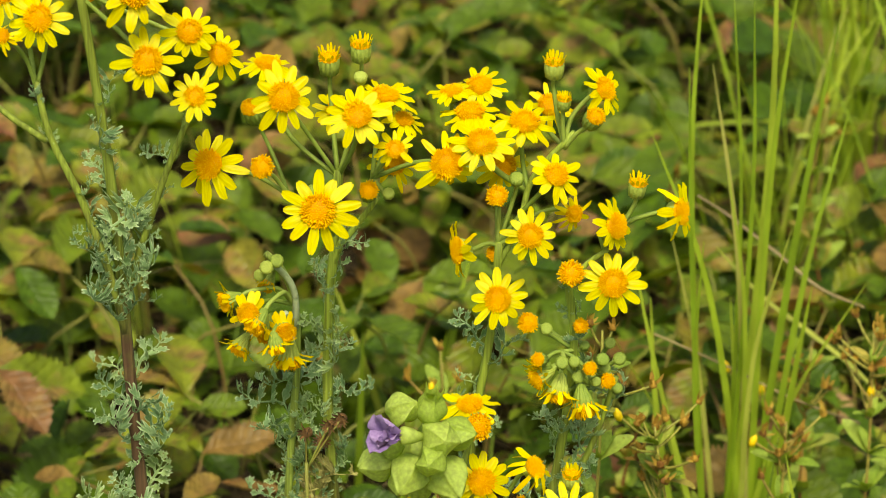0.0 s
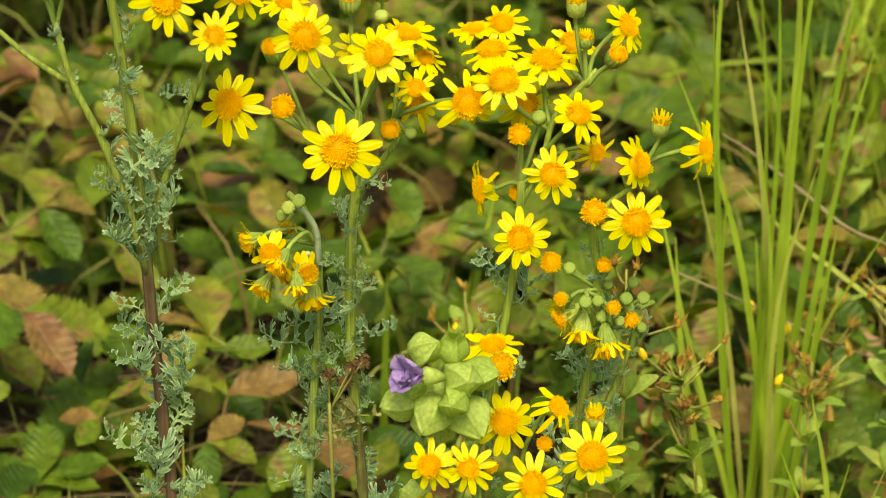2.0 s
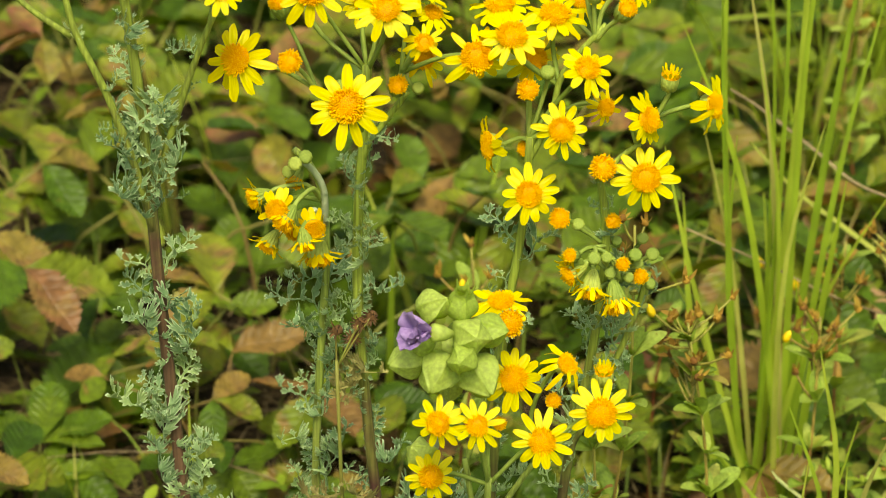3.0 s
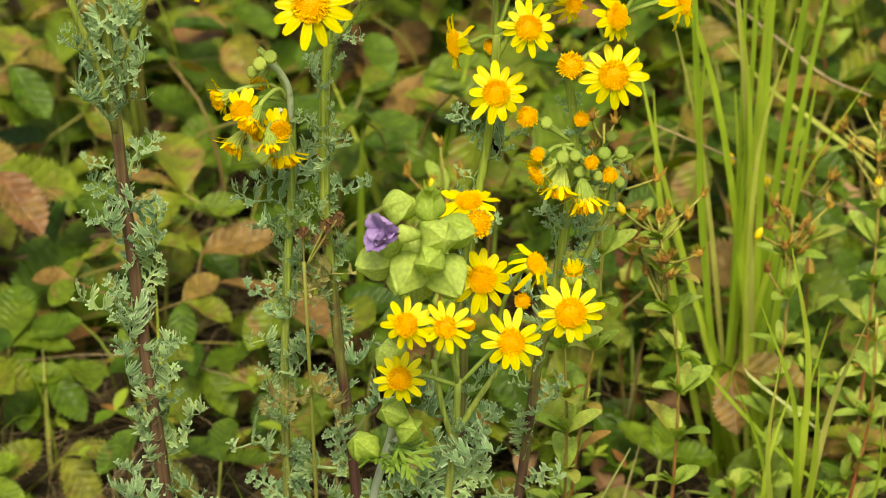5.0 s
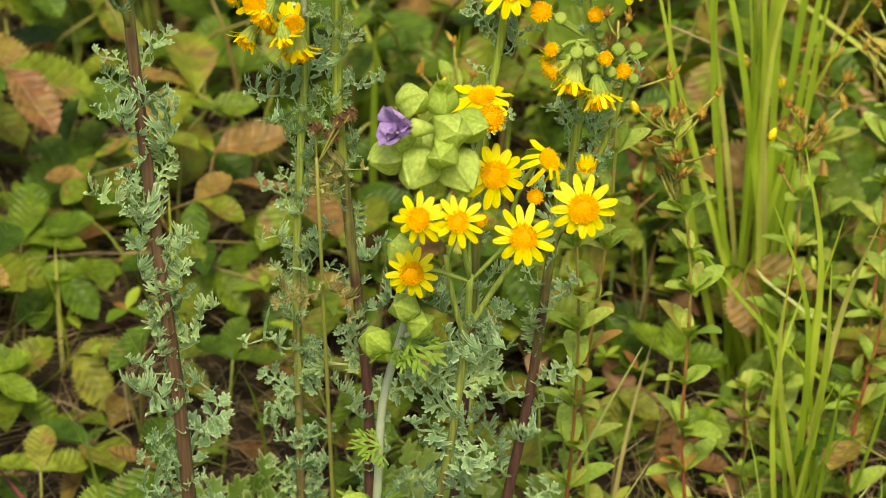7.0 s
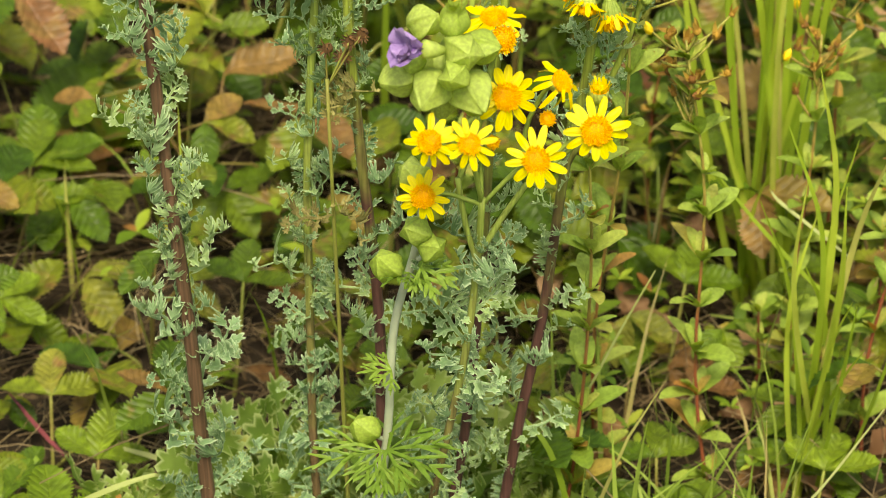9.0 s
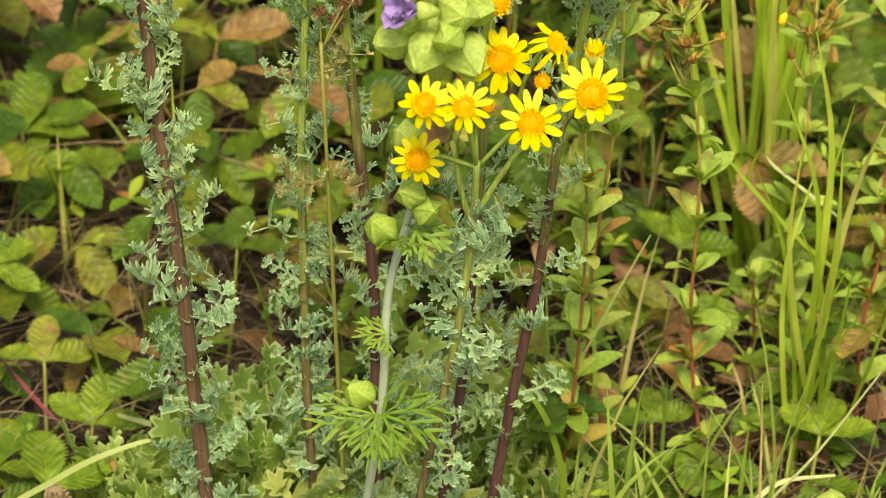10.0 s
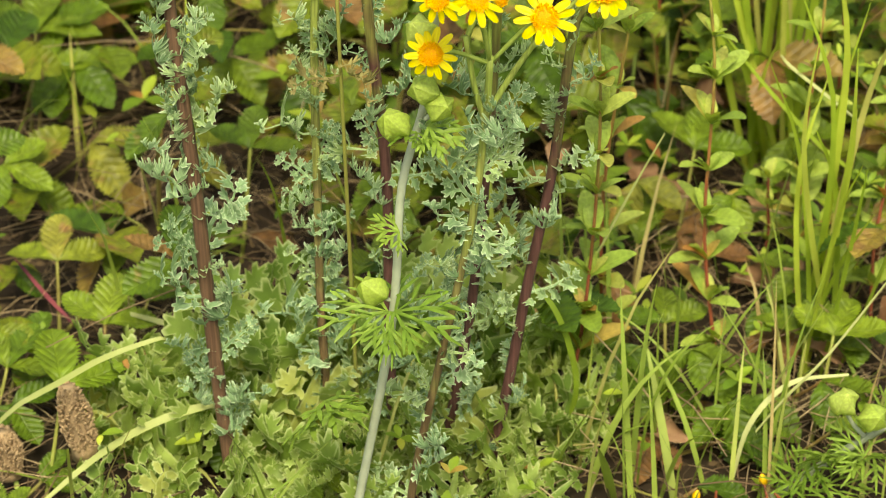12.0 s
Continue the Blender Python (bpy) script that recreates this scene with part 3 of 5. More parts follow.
for x, y in scattered(rnd, 50, 0.025, 0.15, -0.025, 0.10):
    pieces.append(blade_strip(rnd, (x, y, rise(x, y) - 0.002), rnd.uniform(0.025, 0.085), rnd.uniform(0, 0.02), rnd.uniform(0.0005, 0.0012), rnd.uniform(0, 6.28), rnd.uniform(0, 0.012), 5))
tagged(new("fine_grass", mesh_of("fine_grass", *joined(*pieces), TURF)), "thin short green grass in the meadow", "grass", kind="stuff")


# small leaves of seedlings and creeping herbs between the larger plants
SMALL = leaf_material("small_herb_leaf", [(0.0, (0.11, 0.20, 0.02)), (0.55, (0.25, 0.36, 0.035)), (0.85, (0.40, 0.49, 0.06)), (0.95, (0.46, 0.36, 0.08)), (1.0, (0.36, 0.15, 0.05))], 0.0, None, 0.35, 0.5, True, 120.0)
pieces = []
for x, y in scattered(rnd, 2900, -0.30, 0.30, -0.12, 1.0):
    if (x < 0.03 or y < 0.2) and rnd.random() < (0.65 if x < 0.03 or y < 0.08 else 0.4):
        continue
    z, a0 = rise(x, y) + rnd.uniform(0.002, 0.030), rnd.uniform(0, 6.28)
    for k in range(rnd.choice((2, 3, 4))):
        a = a0 + k * 1.57 + rnd.uniform(-0.3, 0.3)
        n = rnd.uniform(0.005, 0.012) * (0.6 if y < 0.1 else 1)
        prof = [(0.0, 0.03), (0.3, 0.2), (0.6, 0.24), (0.85, 0.14), (1.0, 0.02)]
        leaf = strip(prof, (-1, 0, 1), lambda q: 0.1 * q - 0.25 * q * q, 0.3, rnd, 0.01)
        pieces.append(moved(leaf, along((x, y, z), (math.cos(a), math.sin(a), rnd.uniform(0.0, 0.9)), n, 0)))
for x, y in scattered(rnd, 200, 0.035, 0.20, 0.06, 0.42):
    z, a0 = rise(x, y) + rnd.uniform(0.008, 0.055), rnd.uniform(0, 6.28)
    for k in range(4):
        a, n = a0 + k * 1.57 + rnd.uniform(-0.3, 0.3), rnd.uniform(0.004, 0.009)
        leaf = strip([(0.0, 0.03), (0.3, 0.16), (0.6, 0.19), (0.85, 0.11), (1.0, 0.02)], (-1, 0, 1), lambda q: 0.1 * q - 0.25 * q * q, 0.3, rnd, 0.01)
        pieces.append(moved(leaf, along((x, y, z), (math.cos(a), math.sin(a), rnd.uniform(0.2, 1.0)), n, 0)))
tagged(new("creeping_herbs", mesh_of("creeping_herbs", *joined(*pieces), SMALL)), "small yellow-green leaves of creeping meadow herbs", "ground cover", kind="stuff")


# ---- strawberry leaves over the ground ----
def leaflet_mesh(seed):
    rnd = random.Random(seed)
    prof = [(0.0, 0.03), (0.08, 0.07), (0.18, 0.15), (0.29, 0.22)]
    teeth = 10
    for i in range(teeth):
        for k, e in ((0.35, 1.13), (0.80, 0.88)):
            x = 0.32 + 0.65 * (i + k) / teeth
            w = 0.29 * (math.sin(math.pi * min(1, x ** 1.25)) ** 0.62) * e
            prof.append((x, max(w, 0.06)))
    prof.append((1.0, 0.03))
    arch = rnd.uniform(0.15, 0.4)
    v, f = strip(prof, (-1, -0.55, 0, 0.55, 1), lambda x: -arch * x * x + 0.03 * math.sin(8 * x), rnd.uniform(0.25, 0.6), rnd, 0.012, rnd.uniform(-0.3, 0.3))
    return mesh_of("leaflet", v, f, GROUND_LEAF)


LEAFLETS = [leaflet_mesh(s) for s in range(31, 36)]


def strawberry_plant(rnd, leaves):
    plant = thing("strawberry_plant", (0, 0, 0), "low strawberry plant with three-part toothed green leaves", "ground cover", "strawberry plants")
    for k in range(leaves):
        a = 2 * math.pi * k / leaves + rnd.uniform(-0.4, 0.4)
        out, up = rnd.uniform(0.012, 0.042), rnd.choice((0.010, 0.022, 0.034, 0.046, 0.058)) * rnd.uniform(0.8, 1.15)
        tip = Vector((math.cos(a) * out, math.sin(a) * out, up))
        stalk = part("leaf_stalk", mesh_of("leaf_stalk", *tube([(0, 0, -0.004), (tip.x * 0.35, tip.y * 0.35, up * 0.75), tip], 0.00055, 0.0004, 5, 3), LEAF_STALK), plant)
        size = rnd.uniform(0.012, 0.0235)
        for turn in (-1.25, 0, 1.25):
            b = a + turn + rnd.uniform(-0.2, 0.2)
            way = Vector((math.cos(b), math.sin(b), 0.25 * math.sin(b) + rnd.uniform(-0.55, 0.6)))
            part("leaflet", rnd.choice(LEAFLETS), stalk, along(tip, way, size * rnd.uniform(0.85, 1.1), rnd.uniform(-0.45, 0.45)))
    return plant


KINDS = {}
# the dark kind is the green leaf with shade put into its colour
for kind, low, high in (("fresh", (0.12, 0.20, 0.013), (0.20, 0.275, 0.024)), ("green", (0.085, 0.15, 0.011), (0.145, 0.21, 0.017)), ("dark", (0.065, 0.125, 0.01), (0.11, 0.18, 0.014)), ("rusty", (0.20, 0.26, 0.024), (0.28, 0.24, 0.045)), ("brown", (0.18, 0.085, 0.035), (0.29, 0.16, 0.055))):
    mat = leaf_material(kind + "_strawberry_leaf", [(0.0, low), (1.0, high)], 0.08 if kind == "brown" else 0.22, (0.30, 0.16, 0.06) if kind == "rusty" else None, 0.3, 0.45, False, 6.0, (0.55, 1.2), None, 0.35)
    KINDS[kind] = []
    for me in LEAFLETS[:4]:
        me = me.copy()
        me.materials[0] = mat
        KINDS[kind].append(me)
LOOKS = {"fresh": "fresh bright green toothed strawberry leaf", "green": "green toothed strawberry leaf near the ground", "dark": "toothed strawberry leaf with shade painted into its dark green", "rusty": "green strawberry leaf with rusty red blotches", "brown": "brown withering strawberry leaf near the soil"}
spots = []


def lone_leaf(x, y, z, size, heading, kind, leaflets):
    """One strawberry leaf: a stalk with one to three leaflets; size in mm, heading of the middle leaflet."""
    plant = thing("strawberry_leaf", (x, y, rise(x, y)), LOOKS[kind], "ground cover", "strawberry leaves")
    foot = Vector((-math.cos(heading) * 0.02, -math.sin(heading) * 0.02, -0.003))
    tip = Vector((0, 0, z))
    part("leaf_stalk", mesh_of("leaf_stalk", *tube([foot, foot * 0.35 + tip * 0.6, tip], 0.0007, 0.0005, 5, 3), LEAF_STALK), plant)
    for turn in {1: (0,), 2: (-0.6, 0.65), 3: (-1.2, 0, 1.2)}[leaflets]:
        b = heading + turn + R.uniform(-0.12, 0.12)
        part("leaflet", R.choice(KINDS[kind]), plant, along(tip, (math.cos(b), math.sin(b), 0.5 * math.sin(b) + R.uniform(-0.12, 0.2)), size / 1000 * R.uniform(0.9, 1.08), R.uniform(-0.2, 0.2)))
    spots.append((x + math.cos(heading) * 0.01, y + math.sin(heading) * 0.01))


lone_leaf(-0.136, 0.183, 0.035, 20, 1.4, "green", 3)
lone_leaf(-0.133, 0.172, 0.028, 17, 1.4, "fresh", 3)
lone_leaf(-0.128, 0.172, 0.028, 17, -1.6, "green", 1)
lone_leaf(-0.116, 0.148, 0.020, 21, -0.3, "rusty", 2)
lone_leaf(-0.063, 0.129, 0.030, 16, 1.4, "green", 3)
lone_leaf(-0.119, 0.078, 0.030, 17, 1.6, "rusty", 3)
lone_leaf(-0.140, 0.123, 0.028, 16, -0.5, "fresh", 3)
lone_leaf(-0.063, 0.109, 0.012, 18, -0.2, "brown", 1)
lone_leaf(-0.084, 0.143, 0.020, 18, 0.0, "rusty", 2)
lone_leaf(-0.102, 0.050, 0.030, 17, 1.4, "fresh", 3)
lone_leaf(-0.110, 0.010, 0.035, 21, 1.2, "fresh", 2)
lone_leaf(-0.129, 0.032, 0.025, 16, 1.1, "green", 3)
lone_leaf(-0.088, 0.039, 0.015, 13, 1.1, "brown", 2)
lone_leaf(0.058, 0.098, 0.020, 25, 1.4, "green", 1)
lone_leaf(0.071, 0.108, 0.012, 18, -0.4, "brown", 2)
lone_leaf(0.070, 0.033, 0.030, 16, -1.3, "green", 3)
lone_leaf(0.082, 0.036, 0.025, 15, -1.1, "green", 2)
lone_leaf(0.050, 0.042, 0.025, 15, -1.9, "dark", 3)
lone_leaf(0.063, 0.046, 0.030, 14, 1.6, "green", 3)
lone_leaf(0.105, 0.047, 0.025, 17, 1.3, "green", 3)
lone_leaf(0.087, 0.028, 0.015, 20, -1.3, "dark", 2)
lone_leaf(0.108, 0.030, 0.020, 16, -0.8, "green", 2)
lone_leaf(0.044, 0.053, 0.020, 15, 0.6, "brown", 1)
lone_leaf(0.057, 0.019, 0.008, 14, -1.2, "brown", 2)
lone_leaf(0.030, 0.083, 0.020, 14, -0.8, "brown", 2)
lone_leaf(0.130, 0.118, 0.020, 16, -1.3, "green", 2)
lone_leaf(-0.038, -0.010, 0.020, 12, -1.2, "green", 2)
lone_leaf(-0.134, 0.188, 0.035, 23, 1.0, "green", 2)
lone_leaf(-0.122, 0.175, 0.030, 20, -1.0, "green", 3)
lone_leaf(-0.153, 0.334, 0.020, 19, 0.0, "rusty", 1)
lone_leaf(-0.083, 0.310, 0.030, 25, 1.4, "green", 3)
lone_leaf(-0.125, 0.327, 0.025, 21, -1.3, "fresh", 2)
lone_leaf(-0.019, 0.391, 0.030, 27, 1.0, "brown", 2)
lone_leaf(-0.153, 0.362, 0.030, 19, 0.8, "green", 3)
lone_leaf(-0.072, 0.181, 0.030, 19, -0.8, "green", 3)
lone_leaf(-0.131, 0.329, 0.030, 24, 1.4, "green", 3)
lone_leaf(-0.082, 0.342, 0.030, 26, 1.3, "green", 3)
lone_leaf(-0.037, 0.395, 0.020, 27, -0.7, "brown", 2)
lone_leaf(-0.123, 0.253, 0.030, 20, 0.0, "green", 3)
lone_leaf(-0.082, 0.276, 0.030, 20, -2.5, "fresh", 2)
lone_leaf(0.045, 0.289, 0.030, 18, -2.1, "green", 3)
lone_leaf(-0.051, 0.586, 0.040, 37, 1.5, "green", 1)
lone_leaf(0.022, 0.630, 0.020, 32, -1.0, "brown", 1)
lone_leaf(0.055, 0.604, 0.040, 32, 0.6, "fresh", 2)
lone_leaf(-0.051, 0.346, 0.030, 22, -1.1, "green", 3)
lone_leaf(-0.013, 0.630, 0.020, 29, -0.9, "brown", 2)
lone_leaf(-0.123, 0.497, 0.030, 24, -0.8, "green", 3)
lone_leaf(0.140, 0.338, 0.020, 22, -0.6, "brown", 1)
lone_leaf(0.107, 0.589, 0.030, 26, -1.0, "green", 3)
lone_leaf(0.080, 0.019, 0.020, 16, -1.2, "dark", 3)
lone_leaf(0.112, 0.041, 0.030, 16, 1.2, "fresh", 3)
lone_leaf(0.099, 0.058, 0.020, 14, -2.0, "brown", 2)
lone_leaf(0.078, 0.089, 0.020, 15, 0.7, "brown", 2)
lone_leaf(0.087, 0.105, 0.030, 15, -1.1, "fresh", 3)
lone_leaf(0.105, 0.073, 0.030, 15, -2.4, "green", 3)
lone_leaf(0.048, 0.070, 0.030, 16, -1.2, "brown", 1)
lone_leaf(0.120, 0.078, 0.020, 17, 1.0, "green", 2)
lone_leaf(0.062, 0.032, 0.020, 15, -2.0, "dark", 3)
lone_leaf(0.077, 0.129, 0.030, 18, 1.2, "fresh", 3)
lone_leaf(0.058, 0.114, 0.030, 16, -1.2, "rusty", 2)
lone_leaf(0.107, 0.132, 0.030, 17, -0.9, "green", 3)

lone_leaf(-0.128, 0.050, 0.020, 15, 1.2, "dark", 3)
lone_leaf(-0.127, 0.022, 0.018, 14, -0.9, "dark", 3)
lone_leaf(-0.116, -0.004, 0.012, 12, 0.4, "dark", 2)
lone_leaf(-0.090, 0.036, 0.014, 10, -1.0, "brown", 2)
lone_leaf(-0.104, 0.082, 0.020, 14, 0.2, "green", 3)
lone_leaf(-0.092, 0.074, 0.016, 13, 1.0, "dark", 2)
lone_leaf(-0.126, -0.018, 0.010, 12, 1.3, "green", 2)
lone_leaf(0.046, 0.024, 0.012, 12, 0.8, "dark", 2)
lone_leaf(0.098, 0.066, 0.022, 15, -1.2, "dark", 3)
lone_leaf(0.120, 0.056, 0.024, 15, -1.6, "dark", 3)

lone_leaf(0.081, 0.012, 0.015, 17, -0.5, "dark", 1)
lone_leaf(0.070, -0.006, 0.012, 15, 0.1, "dark", 1)
lone_leaf(0.108, 0.006, 0.020, 13, -0.4, "green", 2)

rnd = random.Random(77)
models = [strawberry_plant(rnd, k) for k in (4, 4, 3, 4, 3, 4)]
tries, given = 0, len(spots)
while len(spots) < 345 and tries < 30000:
    tries += 1
    x, y = rnd.uniform(-0.22, 0.22), rnd.uniform(-0.03, 0.78)
    thick = 0.0232 if y < 0.2 else 0.0265
    if abs(x) > 0.155 + 0.09 * y or (y < 0.026 and x < 0.03) or y < 0.004 or (y < 0.05 and -0.05 < x < 0.03):
        continue
    if all((x - p) ** 2 + (y - q) ** 2 > (0.027 if k < given and y < 0.24 else thick) ** 2 for k, (p, q) in enumerate(spots)):
        spots.append((x, y))
for i, (x, y) in enumerate(spots[given:]):
    m = Matrix.Translation((x, y, rise(x, y))) @ Matrix.Rotation(rnd.uniform(0, 6.28), 4, "Z")
    if i < len(models):
        models[i].matrix_basis = m
    else:
        copy_thing(models[i % len(models)], m).scale = (rnd.uniform(0.72, 1.05) * (1.0 if y < 0.2 else 1.35),) * 3


# ---- withered leaves ----
WITHERED = plain("withered_leaf", (0.20, 0.10, 0.05), (0.50, 0.31, 0.18), 3.0, 0.7, 0.15)


def withered_mesh(seed):
    rnd = random.Random(seed)
    prof = [(x, max(0.02, 0.3 * math.sin(math.pi * x ** 0.9) ** 0.7) * rnd.uniform(0.85, 1.1)) for x in (0.02, 0.12, 0.25, 0.4, 0.55, 0.7, 0.85, 0.98)]
    v, f = strip(prof, (-1, -0.5, 0, 0.5, 1), lambda x: 0.5 * x - 0.75 * x * x, rnd.uniform(0.8, 1.5), rnd, 0.05, rnd.uniform(-1.4, 1.4))
    return mesh_of("withered_leaf", v, f, WITHERED)


WITHERED_LEAVES = [withered_mesh(s) for s in (61, 62, 63)]
for i in range(84):
    x, y = (rnd.uniform(-0.24, 0.24), rnd.uniform(-0.01, 0.75)) if i < 34 else (rnd.uniform(0.03, 0.21), rnd.uniform(0.05, 0.42))
    if i < 8:
        x, y = ((0.069, 0.170), (-0.152, 0.333), (0.043, 0.045), (0.108, 0.130), (0.075, 0.143), (0.138, 0.136), (0.100, 0.091), (0.066, 0.160))[i]
    a = rnd.uniform(0, 6.28)
    ob = new("withered_leaf", WITHERED_LEAVES[i % 3])
    ob.matrix_basis = along((x, y, rise(x, y) + (0.004 if i < 34 else rnd.uniform(0.004, 0.02))), (math.cos(a), math.sin(a), rnd.uniform(0.1, 0.9)), rnd.uniform(0.010, 0.018 if i < 34 else 0.024), rnd.uniform(-0.6, 0.6))
    tagged(ob, "curled brown withered leaf among the ground plants", "dead leaf", "withered leaves")


# ---- broad ovate leaves ----
def broad_mesh(seed, wide=0.30):
    rnd = random.Random(seed)
    prof = [(x, max(0.015, wide * math.sin(math.pi * x ** 0.8) ** 0.8)) for x in (0.02, 0.1, 0.22, 0.35, 0.5, 0.65, 0.78, 0.9, 0.99)]
    v, f = strip(prof, (-1, -0.5, 0, 0.5, 1), lambda x: 0.25 * x - 0.45 * x * x, 0.30, rnd, 0.008, 0.15)
    return mesh_of("leaf", v, f, BROAD_LEAF)


BROADS = [broad_mesh(s, w) for s, w in ((41, 0.30), (42, 0.24), (43, 0.34))]


def broad_rosette(rnd, at, leaves, size, towards=-1.57):
    plant = thing("broad_leaved_herb", at, "fresh green rosette of smooth ovate leaves", "ground cover", "broad-leaved herbs")
    for k in range(leaves):
        a = towards + (k - (leaves - 1) / 2) * 1.1 + rnd.uniform(-0.25, 0.25)
        way = Vector((math.cos(a), math.sin(a), rnd.uniform(0.35, 0.8)))
        part("leaf", rnd.choice(BROADS), plant, along((0, 0, 0.004), way, size * rnd.uniform(0.8, 1.15), rnd.uniform(-0.3, 0.3)))
    return plant


for x, y, k, s in ((-0.135, 0.235, 3, 0.040), (-0.16, 0.20, 3, 0.034), (-0.125, 0.33, 3, 0.034), (0.0, 0.33, 3, 0.036), (-0.07, 0.42, 4, 0.036), (0.02, 0.50, 4, 0.04), (0.14, 0.60, 3, 0.04), (-0.02, 0.62, 3, 0.042)):
    broad_rosette(rnd, (x, y, rise(x, y)), k, s)


# ---- grass clumps ----
def grass_clump(seed, at, blades, height, width, lean, label="tall clump of yellow-green grass blades", mat=GRASS, drift=0.0):
    rnd = random.Random(seed)
    plant = thing("grass_clump", at, label, "grass", "grass clumps")
    for _ in range(blades):
        a = rnd.uniform(0, 6.28)
        foot = (math.cos(a) * 0.026 * rnd.random(), math.sin(a) * 0.022 * rnd.random(), -0.003)
        turn = rnd.uniform(0, 6.28) if rnd.random() > abs(drift) else (0.0 if drift > 0 else math.pi)
        h = height * rnd.uniform(0.55, 1.1)
        part("blade", mesh_of("blade", *blade_strip(rnd, foot, h, lean * rnd.uniform(0.1, 1) * h, width * rnd.uniform(0.6, 1.15), turn, rnd.choice((0, 0.01, 0.03, 0.06)) * h / 0.2, 8), mat), plant)
    return plant


grass_clump(5, (0.185, 0.46, 0), 38, 0.25, 0.0015, 0.30)
grass_clump(6, (0.20, 0.34, 0), 20, 0.25, 0.0015, 0.32)
grass_clump(8, (0.145, 0.385, 0), 22, 0.20, 0.0013, 0.34)
grass_clump(7, (0.165, 0.62, 0), 30, 0.22, 0.0016, 0.32)


def grass_tuft(seed, base, tips, width):
    """Blades from one foot, each to a tip given in mm."""
    rnd = random.Random(seed)
    plant = thing("grass_clump", base, "tall clump of yellow-green grass blades", "grass", "grass clumps")
    for tip in tips:
        top = Vector(tip) / 1000 - Vector(base)
        foot = Vector((rnd.uniform(-0.009, 0.009), rnd.uniform(-0.009, 0.009), -0.003))
        bow = Vector((-0.10 * top.x + rnd.uniform(-0.008, 0.008), rnd.uniform(-0.006, 0.006), 0.04 * top.length))
        pts = smooth_path([foot, foot.lerp(top, 0.35) + bow * 0.8, foot.lerp(top, 0.7) + bow, top], 4)
        side, verts, faces = Vector((1, rnd.uniform(-0.9, 0.9), 0)).normalized(), [], []
        w0 = width * rnd.uniform(0.65, 1.3)
        for i, p in enumerate(pts):
            t = i / (len(pts) - 1)
            w = w0 * (0.55 + 1.25 * t - 1.75 * t * t) + 0.00008
            verts += [p - side * w, p + Vector((0, w * 0.35, 0)), p + side * w]
            if i:
                o = 3 * i
                faces += [(o - 3, o - 2, o + 1, o), (o - 2, o - 1, o + 2, o + 1)]
        part("blade", mesh_of("blade", verts, faces, GRASS), plant)
    return plant


grass_tuft(1, (0.103, 0.146, 0), [(80, 125, 76), (102, 130, 70), (89, 150, 75), (64, 130, 177), (72, 150, 150), (79, 140, 233), (88, 160, 225), (98, 150, 250), (113, 160, 262), (84, 120, 186), (99, 170, 139), (79, 170, 163), (108, 150, 120), (92, 140, 200), (126, 165, 240), (70, 155, 205), (120, 140, 160), (133, 175, 205), (62, 165, 128), (106, 180, 275), (95, 175, 240), (111, 130, 185), (140, 160, 150), (86, 180, 255)], 0.0015)
grass_tuft(2, (0.108, 0.056, 0), [(100, 40, 126), (115, 30, 91), (113, 45, 101), (107, 60, 104), (120, 40, 68), (112, 20, 100), (103, 50, 90), (95, 50, 138), (125, 50, 132), (104, 60, 150), (118, 70, 120), (130, 40, 108), (90, 60, 106), (110, 35, 128)], 0.0011)
SHORT = "short soft green grass blades at the meadow's edge"
grass_clump(9, (0.050, 0.010, 0), 5, 0.075, 0.0017, 0.35, SHORT, GREEN_BLADE)
grass_clump(10, (0.070, 0.004, 0), 5, 0.060, 0.0018, 0.45, SHORT, GREEN_BLADE)
grass_clump(11, (0.040, -0.002, 0), 6, 0.062, 0.0020, 0.45, SHORT, GREEN_BLADE)
grass_clump(12, (0.030, 0.022, 0), 3, 0.075, 0.0015, 0.25, SHORT, GREEN_BLADE)
grass_clump(13, (0.088, 0.008, 0), 5, 0.062, 0.0015, 0.45, SHORT, GREEN_BLADE)
grass_clump(14, (-0.055, 0.095, 0), 3, 0.11, 0.0013, 0.12, "thin upright green grass stems")
grass_clump(15, (-0.123, 0.146, 0), 3, 0.07, 0.0011, 0.2, "thin upright green grass stems")
grass_clump(16, (-0.10, 0.36, 0), 4, 0.13, 0.0014, 0.25, "thin upright green grass stems")
grass_clump(17, (0.0, 0.25, 0), 4, 0.11, 0.0030, 0.4)
grass_clump(18, (0.24, 0.22, 0), 10, 0.22, 0.0024, 0.3)


def lying_blade(points, width, mat, label, name="fallen_grass_blade"):
    """A long blade lying over the leaves, through a few points in mm."""
    pts = smooth_path([(x / 1000, y / 1000, z / 1000) for x, y, z in points], 6)
    verts, faces = [], []
    for i, p in enumerate(pts):
        way = (pts[min(i + 1, len(pts) - 1)] - pts[max(i - 1, 0)]).normalized()
        s = Vector((0, -0.45, 0.9)).cross(way).normalized()
        t = i / (len(pts) - 1)
        w = width / 1000 * (0.35 + 2.6 * t * (1 - t))
        verts += [p - s * w, p + Vector((0, -0.0004, -0.0004)), p + s * w]
        if i:
            o = 3 * i
            faces += [(o - 3, o - 2, o + 1, o), (o - 2, o - 1, o + 2, o + 1)]
    ob = new(name, mesh_of(name, verts, faces, mat))
    return tagged(ob, label, "grass blade", "fallen grass blades")


